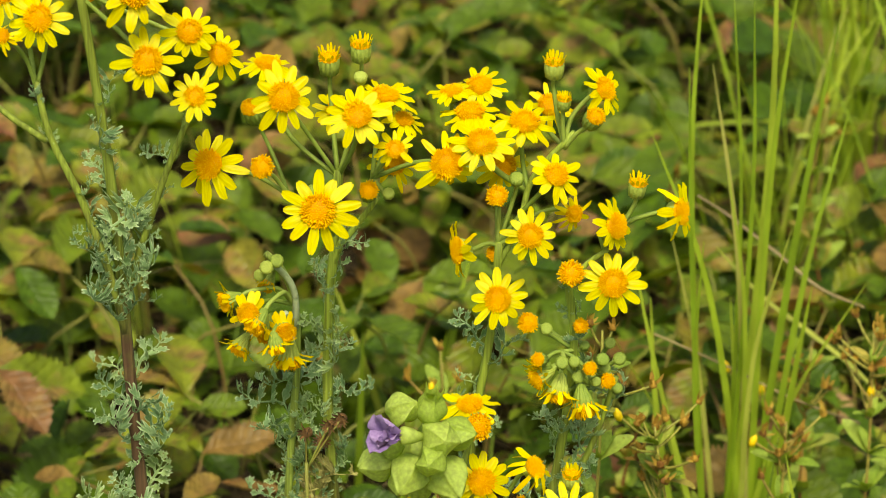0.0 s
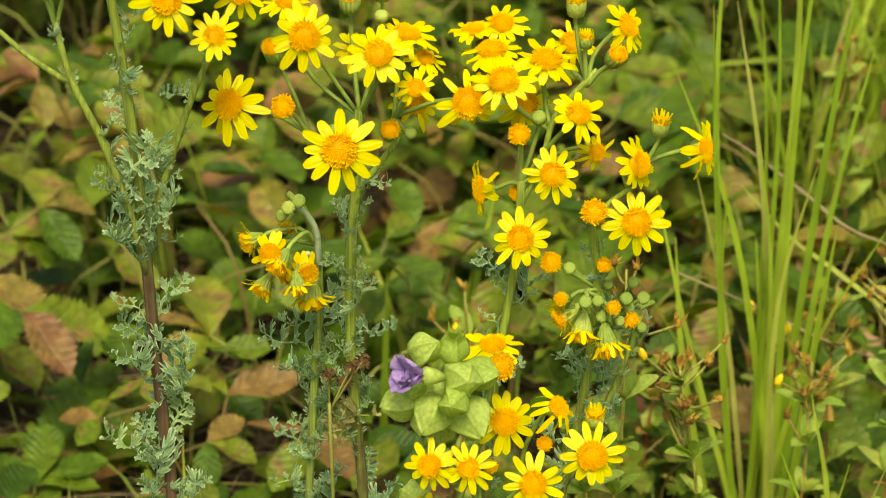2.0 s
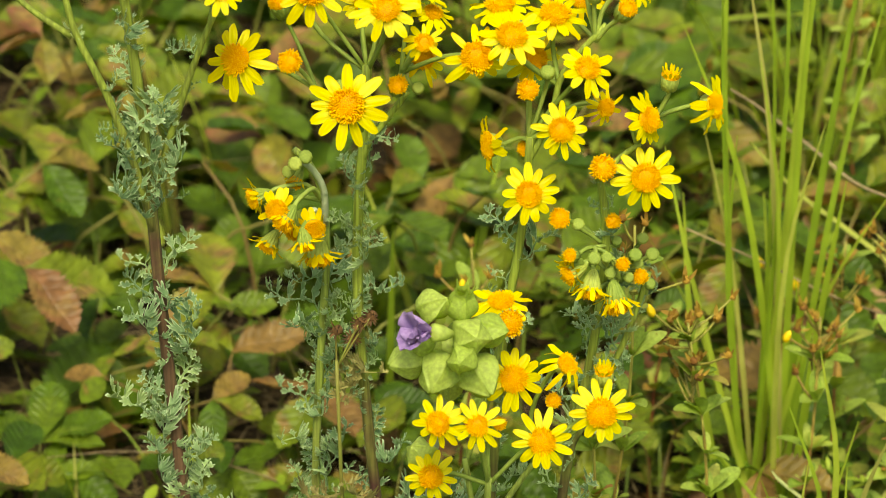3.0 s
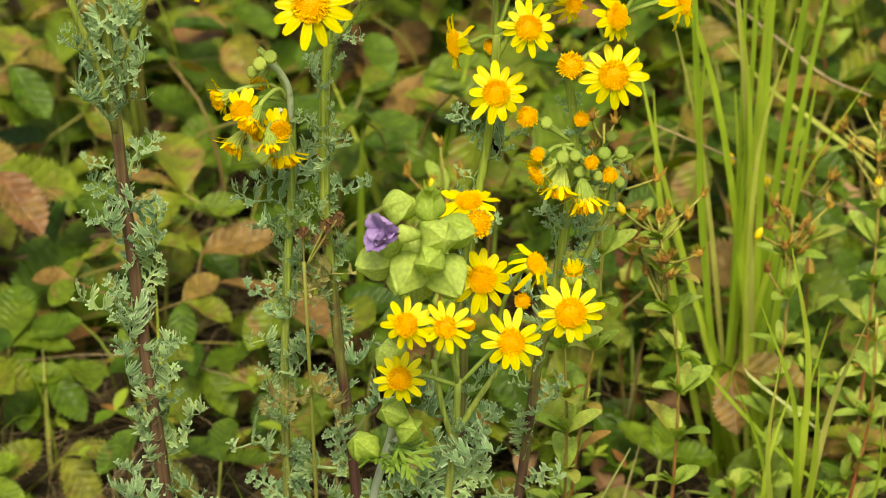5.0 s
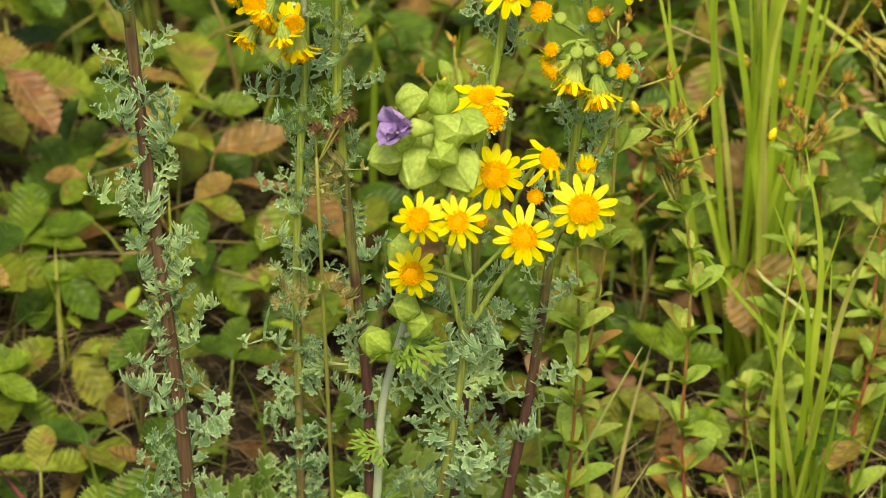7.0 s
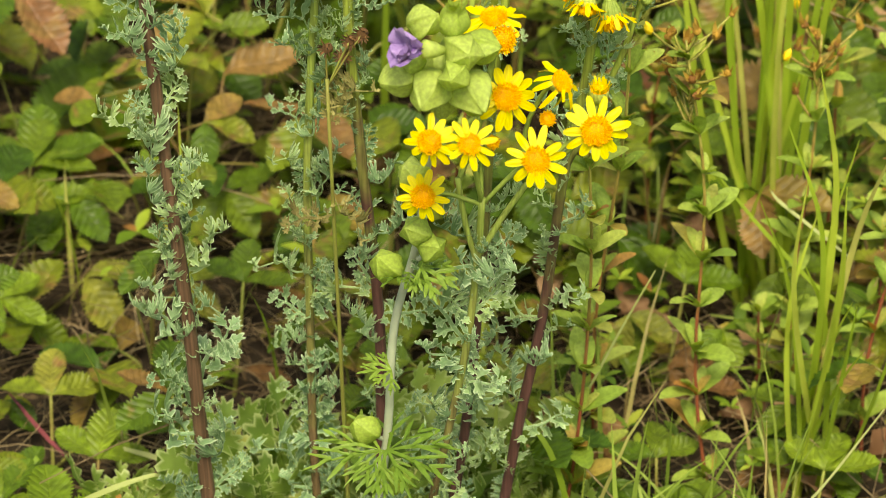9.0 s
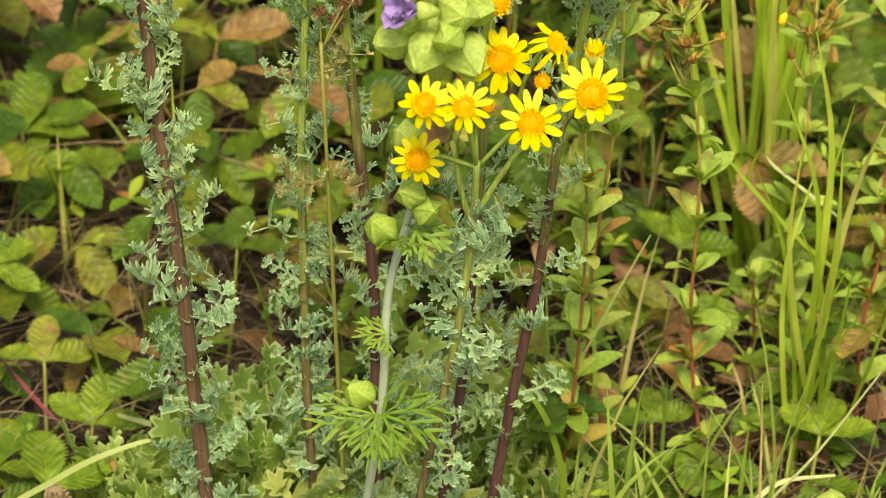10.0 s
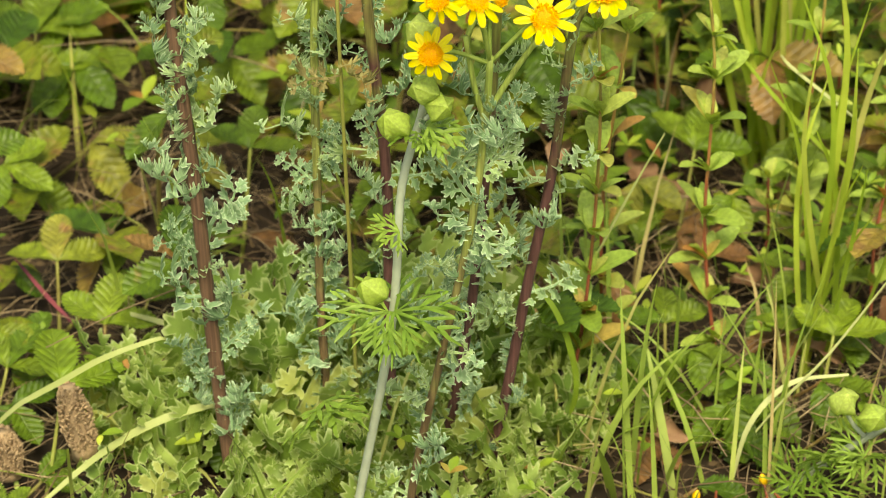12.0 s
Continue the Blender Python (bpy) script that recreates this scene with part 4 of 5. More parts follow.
lying_blade([(-146, 8, 0), (-134, 3, 16), (-122, 0, 31), (-116, -2, 37), (-108, -3, 43), (-98, -3, 50), (-89, -2, 54), (-80, 0, 56), (-78, 2, 54)], 0.95, PALE_BLADE, "pale bent dry grass blade over strawberry leaves")
lying_blade([(-100, 55, 22), (-75, 46, 21), (-53, 40, 18), (-30, 38, 8)], 1.2, PALE_BLADE, "pale dry grass blade across the ground")
lying_blade([(-118, -16, 6), (-98, -7, 20), (-79, -3, 30), (-58, 4, 30), (-40, 8, 20)], 1.2, PALE_BLADE, "pale dry grass blade leaning against a stem")
lying_blade([(60, 470, 30), (100, 466, 52), (150, 420, 80), (180, 400, 84)], 1.3, GRASS, "long pale grass blade arching through the grass")
lying_blade([(30, 20, 0), (36, 16, 24), (30, 18, 50), (18, 25, 62)], 0.9, GRASS, "curved flat green grass blade beside the stems")
lying_blade([(80, 0, 0), (84, 0, 24), (95, 4, 36), (112, 8, 36)], 0.8, PALE_BLADE, "bent pale green grass blade")
lying_blade([(-134, 90, 14), (-122, 74, 11), (-112, 62, 9)], 0.7, CRIMSON, "thin crimson strawberry runner on the soil", "strawberry_runner")


lying_blade([(97, 200, 141), (114, 200, 122), (130, 200, 109), (148, 200, 93), (175, 205, 60)], 1.0, GRASS, "long green grass blade leaning through the herbs")
lying_blade([(90, 200, 160), (100, 200, 153), (117, 200, 139), (132, 200, 126), (147, 200, 119)], 0.6, DRY, "long straw-coloured grass stalk arching over the herbs")
lying_blade([(74, 160, 132), (98, 160, 120), (120, 160, 108), (142, 160, 99)], 0.35, DRY, "thin dry grass stalk leaning across the herbs")
lying_blade([(79, 100, 92), (94, 100, 71), (111, 100, 50), (124, 100, 37), (132, 100, 20)], 0.8, GRASS, "yellow-green grass blade slanting down among herbs")
lying_blade([(98, 100, 82), (101, 100, 78), (113, 100, 67), (124, 100, 57)], 0.6, PALE_BLADE, "bleached grass blade slanting through the clump")
lying_blade([(40, 119, 16), (67, 114, 20), (93, 108, 20), (118, 101, 18)], 0.45, DRY, "pale dry stick lying on the ground", "dry_stick")
lying_blade([(86, 132, 12), (113, 124, 12), (130, 114, 10)], 0.45, GREEN_BLADE, "thin green stalk lying between the herbs")
lying_blade([(38, 45, 42), (43, 45, 52), (51, 45, 72), (60, 45, 93)], 0.4, PALE_BLADE, "thin straw-coloured grass stalk leaning upward")
lying_blade([(86, 0, 22), (94, 0, 35), (105, 0, 51), (120, 0, 79)], 0.4, PALE_BLADE, "thin pale grass stalk leaning upward")


# ---- St John's wort: red stems, paired leaves, rusty seed heads ----
def herb_leaf(seed):
    rnd = random.Random(seed)
    prof = [(x, max(0.03, 0.21 * math.sin(math.pi * x ** 1.15) ** 0.6)) for x in (0.02, 0.15, 0.35, 0.55, 0.75, 0.9, 0.99)]
    v, f = strip(prof, (-1, 0, 1), lambda x: 0.2 * x - 0.3 * x * x, 0.35, rnd, 0.01, rnd.uniform(-0.2, 0.2))
    return mesh_of("leaf", v, f, HERB_LEAF)


HERBS = [herb_leaf(s) for s in (51, 52, 53)]
CAPSULE = mesh_of("seed_capsule", *lathe([(0.3, -0.6), (0.75, -0.3), (0.8, 0.2), (0.45, 0.75), (0.08, 1.15)], 9, lambda a, h: 1 + 0.12 * math.cos(3 * a)), SEED)
SEPAL = mesh_of("withered_petal", *strip([(0, 0.08), (0.3, 0.2), (0.7, 0.16), (1, 0.03)], (-1, 0, 1), lambda x: 0.5 * x * x, 0.3, random.Random(3), 0.04), ORANGE)
YELLOW_BUD = mesh_of("yellow_bud", *lathe([(0.25, -0.9), (0.5, -0.5), (0.55, 0.1), (0.35, 0.7), (0.05, 1.1)], 10, lambda a, h: 1 + 0.08 * math.cos(5 * a)), plain("yellow_bud", (0.75, 0.42, 0.01), (0.85, 0.62, 0.03), 3.0, 0.5))


def st_johns_wort(seed, foot, tip, heads, leaf=0.0132, gap=0.0110, label="leafy herb with a thin red stem and paired leaves", fresh=0.04):
    rnd = random.Random(seed)
    plant = thing("st_johns_wort", foot, label, "wildflower", "st john's wort plants")
    top = Vector(tip) - Vector(foot)
    line = [Vector((0, 0, -0.004)), top * 0.33 + Vector((rnd.uniform(-4, 4) / 1000, 0, 0)), top * 0.7 + Vector((rnd.uniform(-4, 4) / 1000, 0, 0)), top]
    part("stem", mesh_of("stem", *tube(line, 0.0006, 0.0004, 7, 4), RED_STEM), plant)
    pts, gone, turn = smooth_path(line, 8), 0.0, rnd.uniform(0, 3)
    for a, b in zip(pts, pts[1:]):
        gone += (b - a).length
        if gone > gap and a.z > 0.012:
            gone, turn = 0.0, turn + 1.57
            for s in (0, math.pi):
                way = Vector((math.cos(turn + s), math.sin(turn + s) * 0.8, rnd.uniform(0.25, 0.9)))
                size = leaf * rnd.uniform(0.75, 1.2) * (1.1 - 0.35 * a.length / top.length)
                part("leaf", rnd.choice(HERBS), plant, along(a, way, size, rnd.uniform(-0.3, 0.3)))
                for _ in range(rnd.choice((2, 3, 3))):
                    part("leaf", rnd.choice(HERBS), plant, along(a, Vector((way.x * 0.6 + rnd.uniform(-0.5, 0.5), way.y + rnd.uniform(-0.4, 0.4), way.z + 0.6)), size * rnd.uniform(0.5, 0.8), 0))
    for k in range(int(heads * 1.7)):
        at = top + Vector((rnd.gauss(0, 0.0055), rnd.gauss(0, 0.005), rnd.uniform(-0.020, 0.005)))
        fork = top * max(0.3, 1 - (top.z - at.z + 0.007) / top.z)
        part("stalk", mesh_of("stalk", *tube([fork, (fork + at) / 2 + Vector((0, 0, -0.001)), at], 0.00045, 0.00035, 5, 2), RED_STEM), plant)
        if rnd.random() < fresh:
            part("yellow_bud", YELLOW_BUD, plant, facing(at, (rnd.uniform(-0.4, 0.4), 0, 1), 0.0022))
            continue
        pod = part("seed_capsule", CAPSULE, plant, facing(at, (rnd.uniform(-0.6, 0.6), rnd.uniform(-0.6, 0.2), 1), rnd.uniform(0.0011, 0.0017)))
        for j in range(rnd.choice((4, 5, 6))):
            part("withered_petal", SEPAL, pod, Matrix.Rotation(j * 1.4 + rnd.uniform(0, 1), 4, "Z") @ Matrix.Translation((0.3, 0, 0)) @ Matrix.Rotation(-rnd.uniform(0.3, 1.2), 4, "Y") @ Matrix.Scale(rnd.uniform(1.5, 2.7), 4))
    return plant


SEEDY = "leafy herb with a red stem and rusty orange withered flowers"
st_johns_wort(1, (0.081, 0.043, 0), (0.067, 0.065, 0.156), 10, label=SEEDY)
st_johns_wort(2, (0.033, 0.027, 0), (0.039, 0.027, 0.150), 0, 0.0136)
st_johns_wort(3, (0.108, 0.095, 0), (0.1123, 0.12, 0.124), 9, 0.0134, label=SEEDY)
st_johns_wort(4, (0.069, 0.187, 0), (0.074, 0.19, 0.080), 0)
st_johns_wort(5, (0.133, 0.10, 0), (0.140, 0.14, 0.144), 9, label=SEEDY)
st_johns_wort(6, (0.10, 0.40, 0), (0.1, 0.40, 0.068), 5, 0.0134, label=SEEDY)
st_johns_wort(10, (0.125, 0.16, 0), (0.1252, 0.165, 0.124), 7, 0.0134, label=SEEDY)
st_johns_wort(11, (0.16, 0.19, 0), (0.162, 0.19, 0.11), 7, 0.0134, label=SEEDY)
st_johns_wort(13, (0.005, 0.16, 0), (0.008, 0.16, 0.12), 5, 0.0134, label=SEEDY)
st_johns_wort(14, (0.046, 0.06, 0), (0.050, 0.05, 0.196), 3, 0.0134, label=SEEDY)
st_johns_wort(19, (0.112, 0.195, 0), (0.1085, 0.2, 0.093), 7, label=SEEDY)
st_johns_wort(20, (0.094, 0.100, 0), (0.097, 0.100, 0.038), 0, 0.0105)
st_johns_wort(21, (0.128, 0.070, 0), (0.134, 0.085, 0.110), 0)
st_johns_wort(15, (0.15, 0.33, 0), (0.15, 0.33, 0.13), 4, 0.0134, label=SEEDY)
st_johns_wort(16, (0.0744, -0.0141, 0), (0.0744, -0.0141, 0.012), 1, 0.005, label="low herb with yellow flower buds", fresh=1.0)
st_johns_wort(17, (0.0906, -0.0151, 0), (0.0906, -0.0151, 0.012), 1, 0.005, label="low herb with yellow flower buds", fresh=1.0)


# ---- ragwort plants ----
ragwort_left = ragwort("ragwort", (-0.061, -0.004, 0), "tall ragwort with a purple-brown stem and yellow daisies", [
    (2.15, 1.0, [(-61, -4, -5), (-65, 0, 50), (-67.1, 0, 105), (-69.8, 0, 150), (-72.6, 0, 200), (-74.9, 0, 255), (-77.4, 0, 286), (-81.4, 0, 322)]),
    (1.1, 0.75, [(-73.5, 0, 222), (-76.2, -3, 240), (-82.4, -3, 262), (-89.4, -2, 279), (-92.4, 0, 293)]),
    (0.8, 0.6, [(-90.4, -2, 278), (-99.4, -2, 285), (-108.4, 0, 293)]),
    (1.0, 0.7, [(-74.1, 0, 230), (-69.3, 2, 246), (-65.4, 2, 258), (-60.4, 0, 273), (-55.4, 0, 285)])],
    [(0, 0.02, 0.15, 0.0062, 0.0148, 2), (0, 0.15, 0.210, 0.0072, 0.0150, 2), (0, 0.264, 0.29, 0.010, 0.010, 1), (1, 0.224, 0.252, 0.0078, 0.0150, 2), (3, 0.234, 0.252, 0.0070, 0.0130, 2), (1, 0.252, 0.3, 0.012, 0.006, 1), (3, 0.252, 0.29, 0.012, 0.006, 1)], RAG_STEM_LEFT)
ragwort_middle = ragwort("ragwort", (-0.016, 0.005, 0), "tall ragwort with a broad head of yellow daisies", [
    (1.55, 1.2, [(-16, 5, -5), (-17, 10, 50), (-17, 14, 100), (-20.8, 15, 149.4), (-23.4, 15, 188.9), (-22.9, 15, 223.4), (-21.2, 15, 243.2), (-20.3, 15, 262.1)]),
    (0.9, 0.7, [(-22.1, 15, 234.3), (-19.3, 13, 246.1), (-24.3, 12, 252.1), (-27.3, 12, 259.1)]),
    (0.9, 0.7, [(-22.1, 15, 238.2), (-15.3, 13, 248.1), (-10.3, 12, 256.1)])],
    [(0, 0.05, 0.17, 0.0066, 0.0116, 1), (0, 0.17, 0.242, 0.0075, 0.0112, 2), (0, 0.01, 0.05, 0.010, 0.0130, 1)])
ragwort_right = ragwort("ragwort", (0.0, 0.0, 0), "branched ragwort with yellow daisies and fading heads", [
    (1.5, 1.0, [(-5, 0, -5), (3, 0, 47), (7, 0, 80), (10.6, 0, 129.6), (13.7, 0, 188.8), (18.2, 0, 224.3), (19.8, 0, 250)]),
    (0.9, 0.7, [(18.9, 0, 242.1), (24.8, 2, 254), (27.8, 5, 265), (37.8, 5, 278)]),
    (1.6, 1.0, [(9, 0, -5), (16, 0, 39), (21, 0, 75), (26.8, 0, 111.8), (31.2, 0, 154.3), (36.7, 0, 188.8), (39.2, 0, 220.4), (36.9, 0, 240.1)]),
    (1.0, 0.7, [(32.1, 0, 159.2), (38.9, 0, 175), (45.6, 0, 193.7), (50.3, 0, 211.5)]),
    (0.8, 0.6, [(36.9, 0, 238.1), (41.9, 0, 244.1), (46.8, 0, 248)])],
    [(0, 0.07, 0.16, 0.0066, 0.0126, 1), (0, 0.16, 0.225, 0.0056, 0.0100, 1), (0, 0.01, 0.07, 0.009, 0.0130, 1), (2, 0.205, 0.238, 0.0055, 0.0058, 2), (2, 0.10, 0.205, 0.0064, 0.0116, 1), (2, 0.01, 0.10, 0.011, 0.0125, 1), (3, 0.0, 0.21, 0.007, 0.011, 1)])
ragwort_wilted = ragwort("ragwort", (-0.033, 0.004, 0), "thin ragwort with nodding wilted yellow heads", [
    (1.25, 0.85, [(-33, 4, -5), (-36, 14, 50), (-36, 18, 100), (-35.6, 20, 139.9), (-33.3, 20, 179.8), (-31.6, 20, 201.7), (-31.9, 20, 220.7), (-35.1, 20, 230.7), (-39.2, 20, 235.6)])],
    [(0, 0.015, 0.14, 0.0074, 0.0134, 2), (0, 0.14, 0.202, 0.0078, 0.0130, 2)], RAG_STEM_GREEN)
ragwort_low = ragwort("ragwort", (-0.014, -0.026, 0), "shorter ragwort with a cluster of bright yellow daisies", [
    (1.2, 0.9, [(-14, -26, -5), (-9, -27, 35), (-1, -28, 80), (6, -28, 120), (9, -28, 150), (10, -28, 168)]),
    (0.8, 0.7, [(9, -28, 150), (15, -28, 162), (22, -28, 174)]),
    (0.8, 0.7, [(9, -28, 148), (6, -28, 160), (4, -28, 174)])],
    [(0, 0.06, 0.155, 0.0072, 0.0138, 2), (0, 0.01, 0.06, 0.010, 0.0130, 1)], RAG_STEM_GREEN)
head(ragwort_left, "open", (-0.0904, -0.005, 0.3119), 16.1, -0.2, 0.7, (-0.0924, 0.000, 0.2910))
head(ragwort_left, "open", (-0.0666, -0.010, 0.3214), 18.5, 0, 0.8, (-0.0834, 0.000, 0.3180))
head(ragwort_left, "button", (-0.0804, 0.010, 0.3109), 6.2, -0.5, 1.5, (-0.0834, 0.000, 0.3180))
head(ragwort_left, "open", (-0.0551, 0.000, 0.3065), 14.2, 0.2, 0.7, (-0.0834, 0.000, 0.3180))
head(ragwort_left, "open", (-0.0643, -0.012, 0.3042), 16.6, 0, 0.6, (-0.0834, 0.000, 0.3180))
head(ragwort_left, "open", (-0.0482, 0.004, 0.2988), 12.9, 0.3, 0.7, (-0.0574, 0.000, 0.2810))
head(ragwort_left, "open", (-0.0537, -0.008, 0.2933), 12.1, 0.2, 0.8, (-0.0574, 0.000, 0.2810))
head(ragwort_left, "old", (-0.0485, 0.010, 0.3162), 10.2, 0.8, 0.8, (-0.0834, 0.000, 0.3180))
head(ragwort_left, "open", (-0.0995, 0.000, 0.3165), 14.9, -0.3, 0.8, (-0.0924, 0.000, 0.2910))
head(ragwort_left, "old", (-0.0984, -0.010, 0.3094), 8.3, -0.4, 0.8, (-0.0924, 0.000, 0.2910))
head(ragwort_middle, "open", (-0.0245, -0.012, 0.2646), 20.1, 0, 0.55, (-0.0213, 0.015, 0.2431))
head(ragwort_middle, "open", (-0.0522, 0.005, 0.2685), 18.0, -0.55, 0.6, (-0.0327, 0.012, 0.2566))
head(ragwort_middle, "open", (-0.0329, 0.000, 0.2893), 16.6, 0.1, 0.55, (-0.0203, 0.015, 0.2601))
head(ragwort_middle, "open", (-0.0377, 0.020, 0.2893), 14.6, 0.9, 9, (-0.0203, 0.015, 0.2601))
head(ragwort_middle, "brush", (-0.0226, 0.020, 0.2905), 7.0, -0.1, 6, (-0.0203, 0.015, 0.2601))
head(ragwort_middle, "brush", (-0.0147, 0.022, 0.2930), 6.7, 0, 15, (-0.0203, 0.015, 0.2601))
head(ragwort_middle, "bud", (-0.0147, 0.015, 0.2875), 4.7, 0.2, 3, (-0.0203, 0.015, 0.2601))
head(ragwort_middle, "button", (-0.0419, 0.020, 0.2765), 6.3, -0.5, 2, (-0.0327, 0.012, 0.2566))
head(ragwort_middle, "button", (-0.0385, 0.000, 0.2703), 6.9, 0, 0.6, (-0.0327, 0.012, 0.2566))
head(ragwort_middle, "open", (-0.0153, -0.002, 0.2859), 16.6, -0.1, 1.1, (-0.0203, 0.015, 0.2601))
head(ragwort_middle, "open", (-0.0084, 0.012, 0.2847), 15.5, 1.2, 7, (-0.0118, 0.012, 0.2614))
head(ragwort_middle, "old", (-0.0061, 0.000, 0.2756), 10.7, 0.1, 0.8, (-0.0118, 0.012, 0.2614))
head(ragwort_middle, "open", (-0.0038, 0.012, 0.2780), 11.1, 1.5, 4, (-0.0118, 0.012, 0.2614))
head(ragwort_middle, "old", (0.0064, -0.005, 0.2740), 17.0, 0.1, 0.4, (-0.0118, 0.012, 0.2614))
head(ragwort_middle, "button", (-0.0126, 0.006, 0.2609), 5.8, 0.1, 0.9, (-0.0118, 0.012, 0.2614))
head(ragwort_middle, "bud", (-0.0077, 0.008, 0.2590), 4.2, 0.3, 1.4, (-0.0118, 0.012, 0.2614))
head(ragwort_right, "open", (0.0076, 0.012, 0.2860), 12.7, -3, 25, (0.0269, 0.005, 0.2613))
head(ragwort_right, "open", (0.0121, 0.006, 0.2833), 15.9, -0.8, 12, (0.0269, 0.005, 0.2613))
head(ragwort_right, "open", (0.0256, 0.008, 0.2796), 16.3, 0.3, 3.2, (0.0269, 0.005, 0.2613))
head(ragwort_right, "open", (0.0149, -0.004, 0.2797), 16.3, 0, 1.5, (0.0269, 0.005, 0.2613))
head(ragwort_right, "brush", (0.0326, 0.010, 0.2942), 6.3, 0, 15, (0.0355, 0.005, 0.2736))
head(ragwort_right, "brush", (0.0349, 0.004, 0.2873), 4.6, 0.3, 9, (0.0355, 0.005, 0.2736))
head(ragwort_right, "open", (0.0451, 0.003, 0.2908), 14.2, 1.8, 1.6, (0.0355, 0.005, 0.2736))
head(ragwort_right, "button", (0.0422, -0.002, 0.2855), 5.7, 0.5, 1.3, (0.0355, 0.005, 0.2736))
head(ragwort_right, "button", (0.0189, -0.006, 0.2659), 6.3, -0.1, 0.7, (0.0194, 0.000, 0.2491))
head(ragwort_right, "bud", (0.0237, 0.000, 0.2674), 5.2, 0, 2, (0.0194, 0.000, 0.2491))
head(ragwort_right, "open", (0.0333, -0.004, 0.2710), 14.5, 0.5, 1.3, (0.0194, 0.000, 0.2491))
head(ragwort_right, "old", (0.0384, 0.004, 0.2559), 9.8, 0.4, 0.2, (0.0194, 0.000, 0.2491))
head(ragwort_right, "open", (0.0271, -0.008, 0.2561), 14.0, 0.1, 0.6, (0.0194, 0.000, 0.2491))
head(ragwort_right, "open", (0.0487, -0.004, 0.2568), 14.4, 1.3, 0.7, (0.0457, 0.000, 0.2484))
head(ragwort_right, "brush", (0.0535, 0.000, 0.2665), 5.8, 0.8, 9, (0.0457, 0.000, 0.2484))
head(ragwort_right, "old", (0.0650, 0.000, 0.2588), 15.6, 2.0, 0.6, (0.0457, 0.000, 0.2484))
head(ragwort_right, "old", (0.0091, 0.000, 0.2475), 15.1, -2.2, 0.3, (0.0194, 0.000, 0.2491))
head(ragwort_right, "button", (0.0189, 0.002, 0.2455), 5.3, 0, 1, (0.0194, 0.000, 0.2491))
head(ragwort_right, "open", (0.0195, -0.008, 0.2383), 15.3, 0, 0.55, (0.0194, 0.000, 0.2491))
head(ragwort_right, "button", (0.0374, -0.008, 0.2456), 7.7, 0, 0.7, (0.0365, 0.000, 0.2397))
head(ragwort_right, "open", (0.0477, -0.010, 0.2440), 16.9, 0, 0.55, (0.0365, 0.000, 0.2397))
head(ragwort_right, "button", (0.0273, -0.006, 0.2304), 6.2, -0.2, 0.6, (0.0390, 0.000, 0.2195))
head(ragwort_right, "bud", (0.0319, -0.005, 0.2280), 4.5, 0.1, 1, (0.0390, 0.000, 0.2195))
head(ragwort_right, "wilted", (0.0297, -0.008, 0.2152), 9.0, -1.2, -0.3, (0.0355, -0.003, 0.2152))
head(ragwort_right, "wilted", (0.0348, -0.012, 0.2127), 10.1, -0.3, -1.2, (0.0355, -0.003, 0.2152))
head(ragwort_right, "wilted", (0.0417, -0.010, 0.2080), 10.8, 0.3, -1.5, (0.0355, -0.003, 0.2152))
head(ragwort_right, "button", (0.0299, -0.010, 0.2222), 4.2, -0.6, 0.6, (0.0362, -0.003, 0.2204))
head(ragwort_right, "button", (0.0428, -0.010, 0.2197), 4.2, 0.2, 0.6, (0.0362, -0.003, 0.2204))
head(ragwort_right, "bud", (0.0356, -0.014, 0.2236), 4.7, -0.2, 0.8, (0.0362, -0.003, 0.2204))
head(ragwort_right, "bud", (0.0461, -0.006, 0.2198), 4.8, 0.5, 1, (0.0498, 0.000, 0.2110))
head(ragwort_right, "bud", (0.0419, 0.000, 0.2203), 3.7, 0, 2, (0.0362, -0.003, 0.2204))
head(ragwort_right, "bud", (0.0505, 0.000, 0.2079), 4.3, 0.6, 1.2, (0.0498, 0.000, 0.2110))
head(ragwort_right, "bud", (0.0445, -0.008, 0.2147), 3.7, 0.6, 0.4, (0.0498, 0.000, 0.2110))
head(ragwort_wilted, "bud", (-0.0360, 0.014, 0.2365), 5.0, 0.0, 0.8, (-0.0355, 0.020, 0.2316))
for bx, by, bz, size in ((50.7, -2, 217.8, 4.8), (48.4, 2, 220.0, 4.2), (40.1, -7, 215.4, 4.8), (36.5, -9, 211.6, 4.4), (45.2, 1, 211.4, 4.4), (47.0, -4, 216.2, 4.0), (39.0, -8, 220.4, 4.2)):
    head(ragwort_right, "bud", (bx / 1000, by / 1000, bz / 1000), size, R.uniform(-0.3, 0.5), 0.7, (0.0435, 0.0, 0.2090))
head(ragwort_right, "button", (0.0405, -0.004, 0.2284), 4.6, 0.1, 0.7, (0.0385, 0.0, 0.2190))
head(ragwort_right, "button", (0.0478, -0.006, 0.2137), 4.6, -0.2, 0.6, (0.0498, 0.000, 0.2050))
head(ragwort_right, "brush", (0.0300, -0.006, 0.2175), 5.0, -3.0, 0.3, (0.0362, -0.003, 0.2150))
head(ragwort_wilted, "bud", (-0.0385, 0.013, 0.2352), 5.0, -0.3, 0.6, (-0.0364, 0.020, 0.2316))
